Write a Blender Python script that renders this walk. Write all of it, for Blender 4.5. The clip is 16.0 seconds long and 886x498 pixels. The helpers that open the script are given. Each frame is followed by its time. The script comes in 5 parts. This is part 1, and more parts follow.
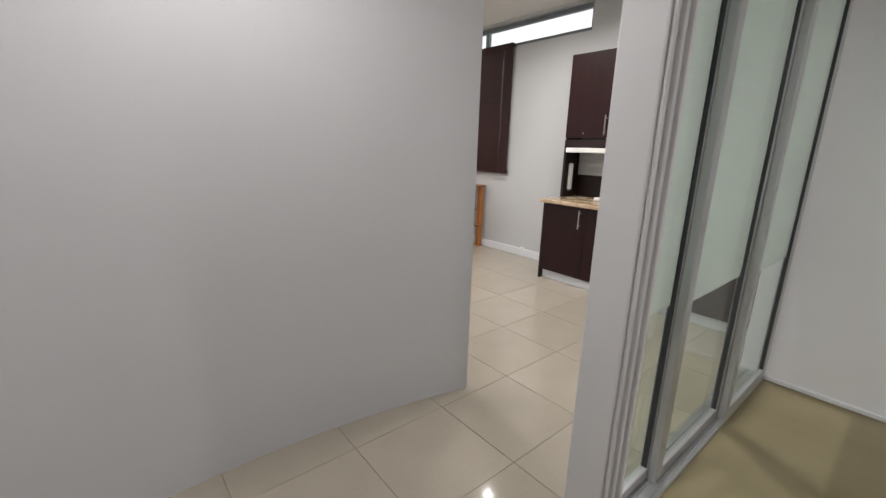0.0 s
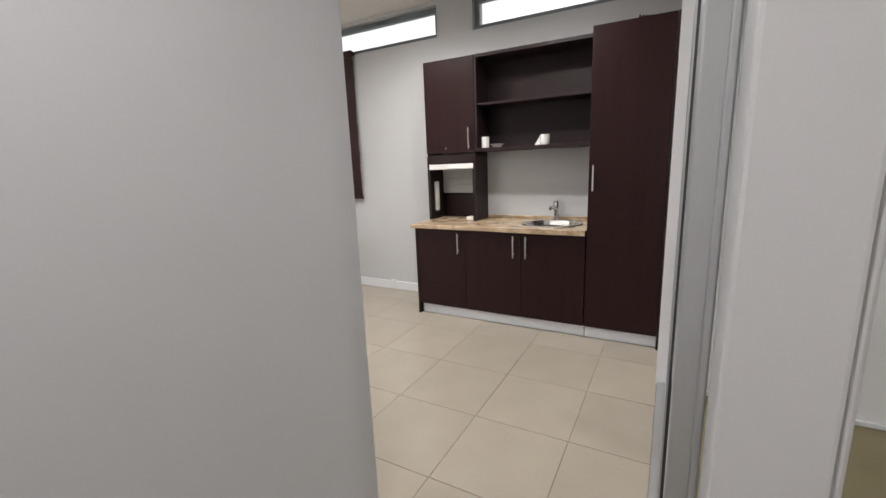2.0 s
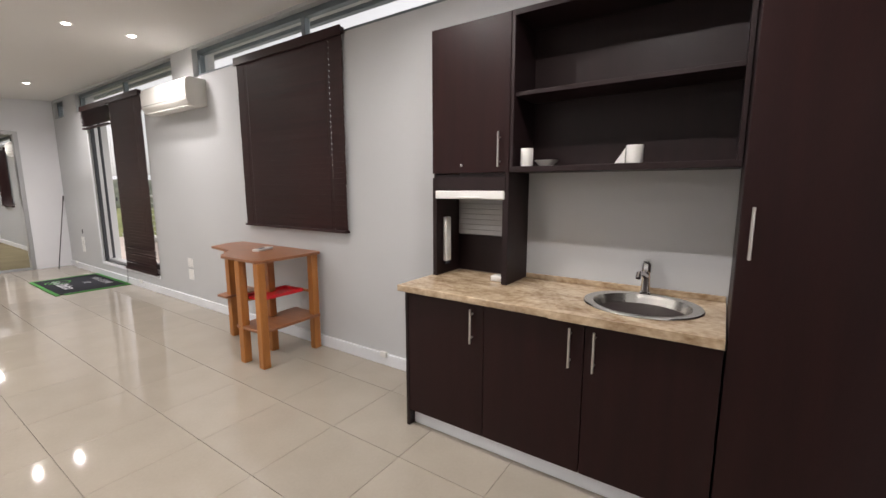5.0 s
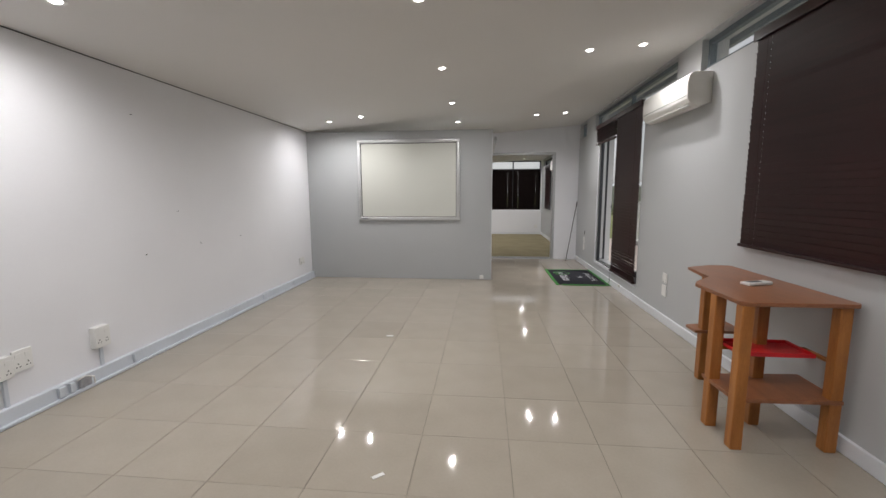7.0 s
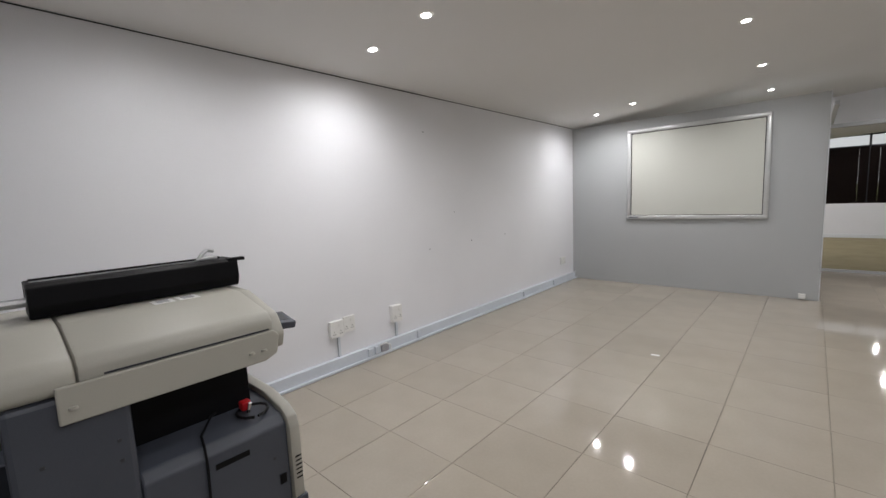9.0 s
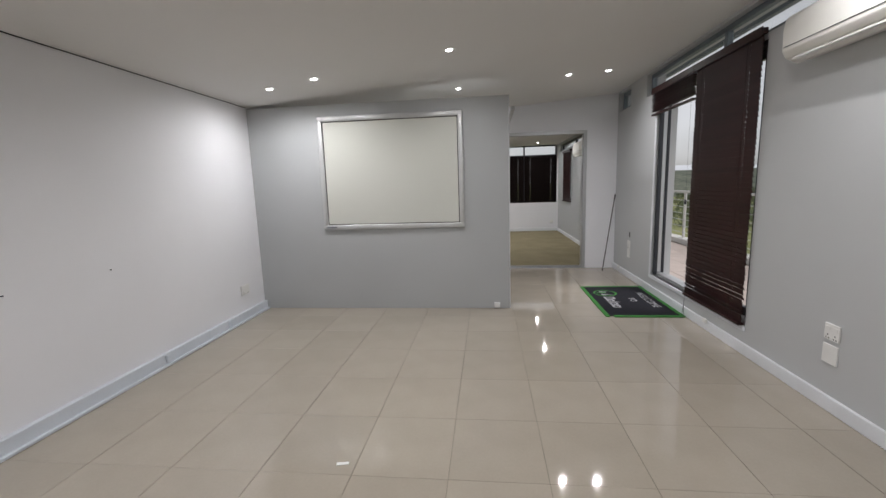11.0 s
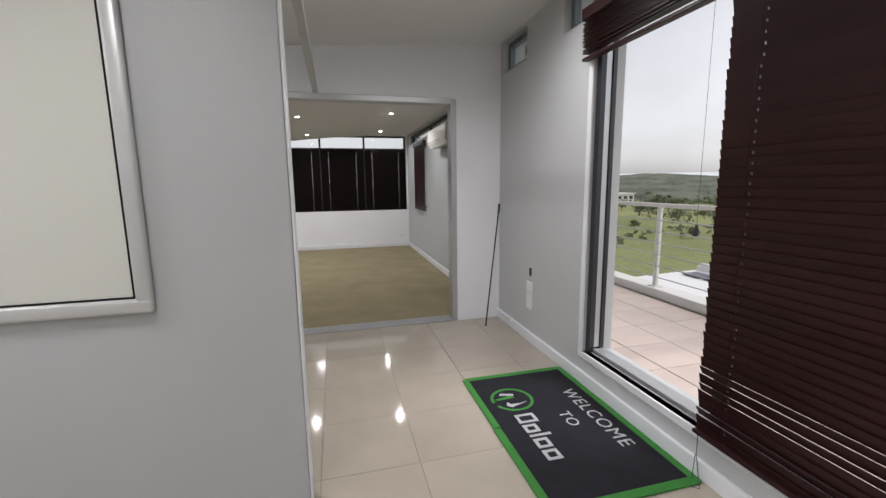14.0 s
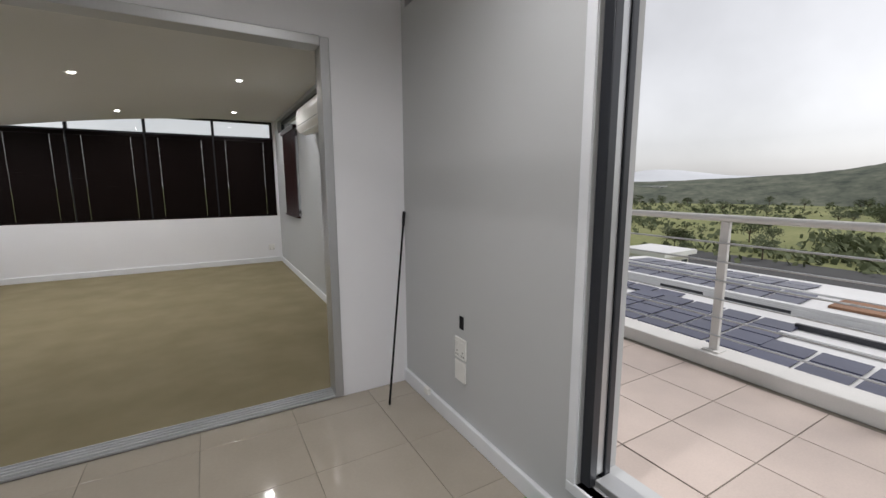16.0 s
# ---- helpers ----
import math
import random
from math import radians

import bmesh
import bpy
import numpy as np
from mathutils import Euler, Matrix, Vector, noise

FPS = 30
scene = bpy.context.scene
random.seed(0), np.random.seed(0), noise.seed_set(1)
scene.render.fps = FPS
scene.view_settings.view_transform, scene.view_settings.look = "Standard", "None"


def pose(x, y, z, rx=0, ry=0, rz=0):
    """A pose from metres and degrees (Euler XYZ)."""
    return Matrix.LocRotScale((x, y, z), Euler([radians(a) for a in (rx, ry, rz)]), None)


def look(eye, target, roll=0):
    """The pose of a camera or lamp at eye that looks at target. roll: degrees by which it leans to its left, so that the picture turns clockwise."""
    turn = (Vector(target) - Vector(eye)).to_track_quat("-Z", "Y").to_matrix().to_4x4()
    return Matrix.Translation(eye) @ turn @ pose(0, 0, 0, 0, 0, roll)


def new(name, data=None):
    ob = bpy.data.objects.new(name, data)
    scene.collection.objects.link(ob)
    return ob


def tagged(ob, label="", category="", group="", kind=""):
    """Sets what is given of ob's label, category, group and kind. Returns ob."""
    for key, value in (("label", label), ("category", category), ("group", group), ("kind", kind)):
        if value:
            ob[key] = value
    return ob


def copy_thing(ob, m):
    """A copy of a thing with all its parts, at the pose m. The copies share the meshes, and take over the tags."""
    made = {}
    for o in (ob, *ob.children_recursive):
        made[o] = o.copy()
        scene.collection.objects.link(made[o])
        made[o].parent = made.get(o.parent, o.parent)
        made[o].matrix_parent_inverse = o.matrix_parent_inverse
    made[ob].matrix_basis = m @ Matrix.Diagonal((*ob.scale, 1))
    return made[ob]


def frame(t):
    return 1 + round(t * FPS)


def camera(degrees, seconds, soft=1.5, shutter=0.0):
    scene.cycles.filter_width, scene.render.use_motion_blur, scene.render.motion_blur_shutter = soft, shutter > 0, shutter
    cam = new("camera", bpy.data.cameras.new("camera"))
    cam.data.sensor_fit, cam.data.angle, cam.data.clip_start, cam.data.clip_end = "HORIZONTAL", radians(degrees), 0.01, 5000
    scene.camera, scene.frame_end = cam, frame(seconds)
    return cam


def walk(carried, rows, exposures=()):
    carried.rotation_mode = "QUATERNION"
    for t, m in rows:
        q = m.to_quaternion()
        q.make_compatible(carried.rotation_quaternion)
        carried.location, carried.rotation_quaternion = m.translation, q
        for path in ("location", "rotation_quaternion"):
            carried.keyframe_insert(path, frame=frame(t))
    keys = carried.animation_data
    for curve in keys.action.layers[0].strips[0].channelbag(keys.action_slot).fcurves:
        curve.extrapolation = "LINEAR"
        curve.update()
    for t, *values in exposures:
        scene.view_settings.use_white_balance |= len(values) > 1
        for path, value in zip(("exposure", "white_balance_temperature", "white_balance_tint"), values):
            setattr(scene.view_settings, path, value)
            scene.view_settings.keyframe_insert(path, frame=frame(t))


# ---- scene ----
cam = camera(94.0, 16.0)
PATH = [
    (0, (0.281, 0.092, 1.429), (1.526, 1.581, 0.946), 1.6),
    (0.5, (0.257, 0.101, 1.425), (1.294, 1.751, 0.977), 0.7),
    (1, (0.294, 0.302, 1.421), (1.519, 1.824, 0.996), -0.4),
    (1.5, (0.458, 0.503, 1.379), (1.948, 1.774, 0.972), -1.5),
    (2, (0.716, 0.728, 1.446), (2.428, 1.681, 1.047), -2.2),
    (2.5, (0.936, 0.967, 1.409), (2.814, 1.559, 1.06), -2.2),
    (3, (1.137, 1.093, 1.424), (3.061, 1.501, 1.062), -2.3),
    (5.5, (2.37, 1.458, 1.472), (3.725, 2.9, 1.186), 0.5),
    (6, (2.462, 1.628, 1.45), (3.391, 3.376, 1.166), 0.6),
    (6.5, (2.476, 1.802, 1.468), (2.861, 3.746, 1.197), 0.2),
    (7, (2.528, 1.901, 1.513), (2.331, 3.873, 1.249), -0.2),
    (7.5, (2.586, 1.916, 1.485), (1.875, 3.77, 1.241), -0.3),
    (8, (2.639, 1.92, 1.526), (1.523, 3.561, 1.276), -1.1),
    (8.5, (2.628, 1.968, 1.496), (1.301, 3.445, 1.252), -1.9),
    (9, (2.545, 2.142, 1.502), (1.217, 3.619, 1.263), -2.5),
    (9.5, (2.513, 2.505, 1.491), (1.341, 4.111, 1.266), -2.5),
    (10, (2.415, 2.961, 1.553), (1.594, 4.767, 1.299), -2.2),
    (12.5, (2.373, 5.743, 1.581), (2.659, 7.695, 1.256), -2.0),
    (13, (2.486, 6.294, 1.563), (2.88, 8.228, 1.239), -1.9),
    (13.5, (2.638, 6.796, 1.547), (3.099, 8.716, 1.229), -1.2),
    (14, (2.836, 7.264, 1.553), (3.331, 9.176, 1.241), -0.7),
    (14.5, (2.977, 7.72, 1.562), (3.497, 9.626, 1.254), -0.4),
    (15, (3.123, 8.158, 1.555), (3.612, 10.073, 1.251), 0.2),
    (15.5, (3.229, 8.547, 1.517), (3.863, 10.421, 1.22), 0.5),
    (16, (3.372, 8.855, 1.511), (4.352, 10.572, 1.205), -0.2),
]
walk(cam, [(t, look(e, g, r)) for t, e, g, r in PATH],
     exposures=((0.0, 0.8, 6680, 12), (2.0, 0.85, 6700, 12.5), (3.0, 0.72, 6720, 12.5), (5.5, 0.62, 6800, 15.5), (6.0, 0.4, 6700, 14), (6.5, 0.22, 6600, 13), (7.5, 0.0, 6450, 12), (9.0, 0.0, 6400, 12), (10.0, 0.0, 6400, 12),
                (12.5, 0.05, 6400, 13.5), (14.0, 0.3, 6430, 13.5), (14.5, 0.35, 6430, 14), (15.0, 0.2, 6430, 13), (16.0, 0.1, 6450, 12)))

# ---- world and sun: a bright overcast sky ----
world = bpy.data.worlds.new("overcast")
scene.world = world
world.use_nodes = True
wn = world.node_tree.nodes
sky = wn.new("ShaderNodeTexSky")
sky.sky_type, sky.sun_disc = "NISHITA", False
sky.sun_elevation, sky.sun_rotation = radians(50), radians(120)
sky.dust_density, sky.air_density = 1.5, 1.0
grey = wn.new("ShaderNodeHueSaturation")
grey.inputs["Saturation"].default_value = 0.12
grey.inputs["Value"].default_value = 1.15
world.node_tree.links.new(sky.outputs[0], grey.inputs["Color"])
cloud = wn.new("ShaderNodeTexNoise")
cloud.inputs["Scale"].default_value, cloud.inputs["Detail"].default_value = 3.0, 6
cramp = wn.new("ShaderNodeMapRange")
cramp.inputs["From Min"].default_value, cramp.inputs["From Max"].default_value = 0.3, 0.7
cramp.inputs["To Min"].default_value, cramp.inputs["To Max"].default_value = 0.84, 1.08
cmix = wn.new("ShaderNodeVectorMath")
cmix.operation = "SCALE"
world.node_tree.links.new(wn.new("ShaderNodeTexCoord").outputs["Generated"], cloud.inputs[0])
world.node_tree.links.new(cloud.outputs[0], cramp.inputs[0])
world.node_tree.links.new(grey.outputs[0], cmix.inputs[0])
world.node_tree.links.new(cramp.outputs[0], cmix.inputs["Scale"])
world.node_tree.links.new(cmix.outputs[0], wn["Background"].inputs[0])
wn["Background"].inputs[1].default_value = 0.125
sun = new("sun", bpy.data.lights.new("sun", "SUN"))
sun.data.energy, sun.data.angle, sun.data.color = 1.5, radians(20), (1.0, 0.97, 0.93)
sun.matrix_world = look((40, -20, 60), (0, 0, 0))

SPOT_W = 41.0
CEIL_W, CEIL_E = 2.615, 3.03
EX, WX = 4.645, -0.63


def ceil_z(x):
    return CEIL_W + (CEIL_E - CEIL_W) * (x - WX) / (EX - WX)


def far_ceil_z(x):
    return 2.735 - 0.0215 * (4.69 - x) ** 2


# ---- materials ----
def mat(name, col, rough=0.5, metal=0.0, var=0.08, scale=6.0, fine=120.0, bump=0.05, spec=0.5, col2=None, stretch=(1, 1, 1), rvar=0.1, rand=0.0):
    m = bpy.data.materials.new(name)
    m.use_nodes = True
    nt = m.node_tree
    b = nt.nodes["Principled BSDF"]
    b.inputs["Metallic"].default_value = metal
    b.inputs["Specular IOR Level"].default_value = spec
    tc = nt.nodes.new("ShaderNodeTexCoord")
    mp = nt.nodes.new("ShaderNodeMapping")
    mp.inputs["Scale"].default_value = stretch
    nt.links.new(tc.outputs["Object"], mp.inputs[0])
    n1 = nt.nodes.new("ShaderNodeTexNoise")
    n1.inputs["Scale"].default_value, n1.inputs["Detail"].default_value = scale, 5
    n2 = nt.nodes.new("ShaderNodeTexNoise")
    n2.inputs["Scale"].default_value, n2.inputs["Detail"].default_value = fine, 3
    nt.links.new(mp.outputs[0], n1.inputs[0])
    nt.links.new(mp.outputs[0], n2.inputs[0])
    mixn = nt.nodes.new("ShaderNodeMath")
    mixn.operation = "MULTIPLY_ADD"
    mixn.inputs[1].default_value = 0.35
    nt.links.new(n2.outputs[0], mixn.inputs[0])
    sc = nt.nodes.new("ShaderNodeMath")
    sc.operation = "MULTIPLY"
    sc.inputs[1].default_value = 0.65
    nt.links.new(n1.outputs[0], sc.inputs[0])
    nt.links.new(sc.outputs[0], mixn.inputs[2])
    ramp = nt.nodes.new("ShaderNodeValToRGB")
    c2 = col2 or tuple(min(1, c * (1 + var)) for c in col)
    c1 = col if col2 else tuple(c * (1 - var) for c in col)
    ramp.color_ramp.elements[0].position, ramp.color_ramp.elements[1].position = 0.33, 0.67
    ramp.color_ramp.elements[0].color, ramp.color_ramp.elements[1].color = (*c1, 1), (*c2, 1)
    nt.links.new(mixn.outputs[0], ramp.inputs[0])
    last = ramp.outputs[0]
    if rand:
        oi = nt.nodes.new("ShaderNodeObjectInfo")
        hs = nt.nodes.new("ShaderNodeHueSaturation")
        mr = nt.nodes.new("ShaderNodeMapRange")
        mr.inputs["To Min"].default_value, mr.inputs["To Max"].default_value = 1 - rand, 1 + rand
        nt.links.new(oi.outputs["Random"], mr.inputs[0])
        nt.links.new(mr.outputs[0], hs.inputs["Value"])
        nt.links.new(last, hs.inputs["Color"])
        last = hs.outputs[0]
    nt.links.new(last, b.inputs["Base Color"])
    rr = nt.nodes.new("ShaderNodeMapRange")
    rr.inputs["To Min"].default_value, rr.inputs["To Max"].default_value = max(0.02, rough * (1 - rvar)), min(1, rough * (1 + rvar))
    nt.links.new(n1.outputs[0], rr.inputs[0])
    nt.links.new(rr.outputs[0], b.inputs["Roughness"])
    if bump:
        bp = nt.nodes.new("ShaderNodeBump")
        bp.inputs["Strength"].default_value, bp.inputs["Distance"].default_value = bump, 0.004
        nt.links.new(mixn.outputs[0], bp.inputs["Height"])
        nt.links.new(bp.outputs[0], b.inputs["Normal"])
    return m


def glass(name, tint=(0.93, 0.97, 0.95), clear=0.9, rough=0.0):
    m = bpy.data.materials.new(name)
    m.use_nodes = True
    nt = m.node_tree
    out = nt.nodes["Material Output"]
    tr = nt.nodes.new("ShaderNodeBsdfTransparent")
    tr.inputs[0].default_value = (*tint, 1)
    gl = nt.nodes.new("ShaderNodeBsdfGlossy")
    gl.inputs["Roughness"].default_value = rough
    lw = nt.nodes.new("ShaderNodeLayerWeight")
    pw = nt.nodes.new("ShaderNodeMath")
    pw.operation = "POWER"
    pw.inputs[1].default_value = 4.0
    nt.links.new(lw.outputs["Facing"], pw.inputs[0])
    fr = nt.nodes.new("ShaderNodeMath")
    fr.operation = "MULTIPLY_ADD"
    fr.inputs[1].default_value, fr.inputs[2].default_value = 0.45, 0.03
    nt.links.new(pw.outputs[0], fr.inputs[0])
    mx = nt.nodes.new("ShaderNodeMixShader")
    nt.links.new(fr.outputs[0], mx.inputs[0])
    nt.links.new(tr.outputs[0], mx.inputs[1])
    nt.links.new(gl.outputs[0], mx.inputs[2])
    nt.links.new(mx.outputs[0], out.inputs[0])
    return m


def frosted(name):
    m = bpy.data.materials.new(name)
    m.use_nodes = True
    nt = m.node_tree
    out = nt.nodes["Material Output"]
    b = nt.nodes["Principled BSDF"]
    b.inputs["Base Color"].default_value = (0.90, 0.90, 0.91, 1)
    b.inputs["Roughness"].default_value = 0.12
    tl = nt.nodes.new("ShaderNodeBsdfTranslucent")
    tl.inputs[0].default_value = (0.93, 0.95, 0.93, 1)
    mx = nt.nodes.new("ShaderNodeMixShader")
    mx.inputs[0].default_value = 0.40
    nt.links.new(b.outputs[0], mx.inputs[1])
    nt.links.new(tl.outputs[0], mx.inputs[2])
    nt.links.new(mx.outputs[0], out.inputs[0])
    return m


def glow(name, col, strength):
    m = bpy.data.materials.new(name)
    m.use_nodes = True
    b = m.node_tree.nodes["Principled BSDF"]
    b.inputs["Base Color"].default_value = (*col, 1)
    b.inputs["Emission Color"].default_value = (*col, 1)
    b.inputs["Emission Strength"].default_value = strength
    return m


M_WHITE = mat("white_wall_paint", (0.78, 0.785, 0.81), 0.55, var=0.025, scale=1.3, fine=220, bump=0.06)
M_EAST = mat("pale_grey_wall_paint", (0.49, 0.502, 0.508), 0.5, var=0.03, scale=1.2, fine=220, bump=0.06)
M_GREY = mat("blue_grey_wall_paint", (0.42, 0.435, 0.44), 0.5, var=0.03, scale=1.0, fine=200, bump=0.06)
M_CURVE = mat("light_grey_wall_paint", (0.55, 0.555, 0.575), 0.5, var=0.03, scale=1.0, fine=200, bump=0.06)
M_CEIL = mat("ceiling_paint", (0.72, 0.71, 0.69), 0.7, var=0.02, scale=0.8, fine=180, bump=0.04)
M_TILE = mat("polished_porcelain", (0.37, 0.33, 0.275), 0.055, var=0.05, scale=3.5, fine=60, bump=0.012, spec=0.55, rand=0.035, rvar=0.5)
M_GROUT = mat("grout", (0.27, 0.24, 0.20), 0.85, var=0.2, scale=9, fine=150)
M_CARPET = mat("olive_carpet", (0.20, 0.17, 0.10), 0.95, col2=(0.26, 0.225, 0.145), scale=2.5, fine=420, bump=0.5, spec=0.1)
M_SKIRT = mat("skirting_paint", (0.72, 0.74, 0.77), 0.35, var=0.04, scale=4, fine=150)
M_TRUNK = mat("cable_trunking", (0.60, 0.64, 0.69), 0.4, var=0.05, scale=5, fine=150)
M_ALU = mat("brushed_aluminium", (0.50, 0.51, 0.52), 0.38, metal=0.7, var=0.05, scale=5, fine=200, stretch=(1, 1, 0.1))
M_ALUD = mat("dark_anodised_frame", (0.03, 0.033, 0.04), 0.35, metal=0.3, var=0.1)
M_ALUB = mat("blue_grey_frame", (0.16, 0.19, 0.21), 0.4, metal=0.3, var=0.1)
M_ESP = mat("espresso_wood", (0.014, 0.0045, 0.0047), 0.4, spec=0.22, col2=(0.021, 0.0065, 0.0062), scale=3, fine=60, stretch=(6, 6, 0.5), bump=0.04)
M_ESPD = mat("espresso_board", (0.013, 0.0065, 0.0072), 0.45, spec=0.28, col2=(0.019, 0.009, 0.0095), scale=3, fine=60, stretch=(6, 6, 0.5), bump=0.04)
M_SLAT = mat("mahogany_slat", (0.017, 0.005, 0.0053), 0.42, spec=0.3, col2=(0.032, 0.009, 0.009), scale=2.2, fine=40, stretch=(6, 0.6, 6), bump=0.05, rand=0.12)
M_STONE = mat("cream_granite", (0.24, 0.15, 0.08), 0.16, col2=(0.62, 0.49, 0.34), scale=13, fine=55, bump=0.02, stretch=(1, 0.6, 1))
M_STEEL = mat("stainless_steel", (0.62, 0.61, 0.58), 0.24, metal=1.0, var=0.06, scale=8, fine=250)
M_CHROME = mat("chrome", (0.75, 0.75, 0.76), 0.1, metal=1.0, var=0.02)
M_NICKEL = mat("satin_nickel", (0.66, 0.64, 0.60), 0.3, metal=0.9, var=0.03)
M_PLAST = mat("white_plastic", (0.76, 0.76, 0.74), 0.35, var=0.03, scale=8)
M_AC = mat("air_conditioner_plastic", (0.74, 0.73, 0.69), 0.35, var=0.03, scale=5)
M_PINE = mat("orange_pine", (0.30, 0.105, 0.022), 0.4, col2=(0.46, 0.185, 0.045), scale=5, fine=50, stretch=(5, 5, 0.6), bump=0.08)
M_PINET = mat("brown_wood_top", (0.20, 0.075, 0.03), 0.35, col2=(0.32, 0.13, 0.06), scale=4, fine=50, stretch=(5, 0.7, 5), bump=0.06)
M_RED = mat("red_plastic", (0.55, 0.012, 0.018), 0.3, var=0.06)
M_BEIGE = mat("beige_plastic", (0.40, 0.39, 0.34), 0.45, var=0.05, scale=4, fine=300, bump=0.06)
M_PGREY = mat("slate_plastic", (0.058, 0.065, 0.083), 0.5, var=0.08, scale=4, fine=300, bump=0.06)
M_PDARK = mat("dark_slate_plastic", (0.035, 0.037, 0.045), 0.5, var=0.1)
M_BLACK = mat("black_plastic", (0.005, 0.005, 0.006), 0.5, spec=0.15, var=0.15)
M_BOARD = mat("cream_board", (0.58, 0.59, 0.54), 0.32, var=0.02, scale=1.2, fine=200, bump=0.02)
M_BFRAME = mat("board_frame", (0.55, 0.56, 0.56), 0.35, metal=0.35, var=0.04)
M_MAT = mat("black_rubber_mat", (0.016, 0.016, 0.021), 0.9, var=0.25, scale=10, fine=500, bump=0.5, spec=0.15)
M_GREEN = mat("green_rubber", (0.025, 0.17, 0.022), 0.75, var=0.15, scale=8, fine=300, bump=0.3)
M_INK = mat("grey_print", (0.36, 0.36, 0.38), 0.9, var=0.15, scale=30)
M_CERAM = mat("white_ceramic", (0.80, 0.79, 0.76), 0.2, var=0.02)
M_BTILE = mat("balcony_tile", (0.56, 0.47, 0.42), 0.55, var=0.08, scale=3, fine=90, bump=0.08, rand=0.05)
M_PARAPET = mat("painted_concrete", (0.66, 0.65, 0.63), 0.7, var=0.06, scale=3)
M_ROOF = mat("white_sheet_roof", (0.72, 0.72, 0.72), 0.6, var=0.06, scale=0.3, fine=8)
M_SOLAR = mat("solar_glass", (0.040, 0.044, 0.085), 0.3, spec=0.4, col2=(0.065, 0.070, 0.115), scale=1.5, fine=12, bump=0.0, rand=0.15)
# Leaf greens are greyed and lightened to carry the distance haze.
M_LEAF = mat("leaf", (0.06, 0.08, 0.04), 0.8, col2=(0.12, 0.14, 0.07), scale=0.6, fine=6, rand=0.25)
M_BARK = mat("bark", (0.10, 0.075, 0.05), 0.9, var=0.25, scale=4)
# Field greens are dulled in the same way for haze.
M_FIELD = mat("fields", (0.14, 0.165, 0.07), 0.95, col2=(0.29, 0.295, 0.14), scale=0.035, fine=0.9, bump=0.0, spec=0.1)
# Hillside greens are lightened too, with some haze in the colour.
M_HILL = mat("wooded_hill", (0.065, 0.08, 0.065), 0.95, col2=(0.19, 0.20, 0.155), scale=0.09, fine=0.35, bump=0.0, spec=0.1)
# Mountain colour is paled to blue-grey to stand in for distance haze.
M_MOUNT = mat("haze_tinted_mountain", (0.66, 0.68, 0.71), 1.0, var=0.05, scale=0.004, fine=0.02, bump=0.0, spec=0.0)
M_HOUSE = mat("white_render", (0.68, 0.67, 0.64), 0.8, var=0.05, scale=0.5)
M_DARKGLASS = mat("far_window_glass", (0.06, 0.07, 0.08), 0.2, var=0.1)
M_TARMAC = mat("asphalt", (0.055, 0.055, 0.056), 0.9, var=0.2, scale=0.3, fine=20)
M_POST = mat("pale_grey_powder_coat", (0.56, 0.56, 0.57), 0.4, var=0.03, scale=3, fine=200, bump=0.03)
M_RUST = mat("rust_brown_sheet", (0.26, 0.14, 0.08), 0.8, var=0.2, scale=0.8, fine=9)
M_SHRUB = mat("shrub", (0.07, 0.09, 0.045), 0.85, col2=(0.15, 0.17, 0.09), scale=0.05, fine=1.5, bump=0.0, spec=0.2)
M_GLASS = glass("clear_glass", (0.97, 0.98, 0.978))
M_SOFFIT = mat("pale_blue_soffit", (0.50, 0.55, 0.60), 0.6, var=0.05, scale=2)
# Far blinds' wood taken near black: their backlit shade is in the colour.
M_SLAT_BACKLIT = mat("backlit_dark_slat", (0.006, 0.003, 0.003), 0.55, spec=0.15, var=0.2)
M_PGLASS = glass("greenish_partition_glass", (0.90, 0.955, 0.925))
M_FILM = frosted("frosted_film")
M_LAMP = glow("lamp_lens", (1.0, 0.96, 0.90), 14.0)


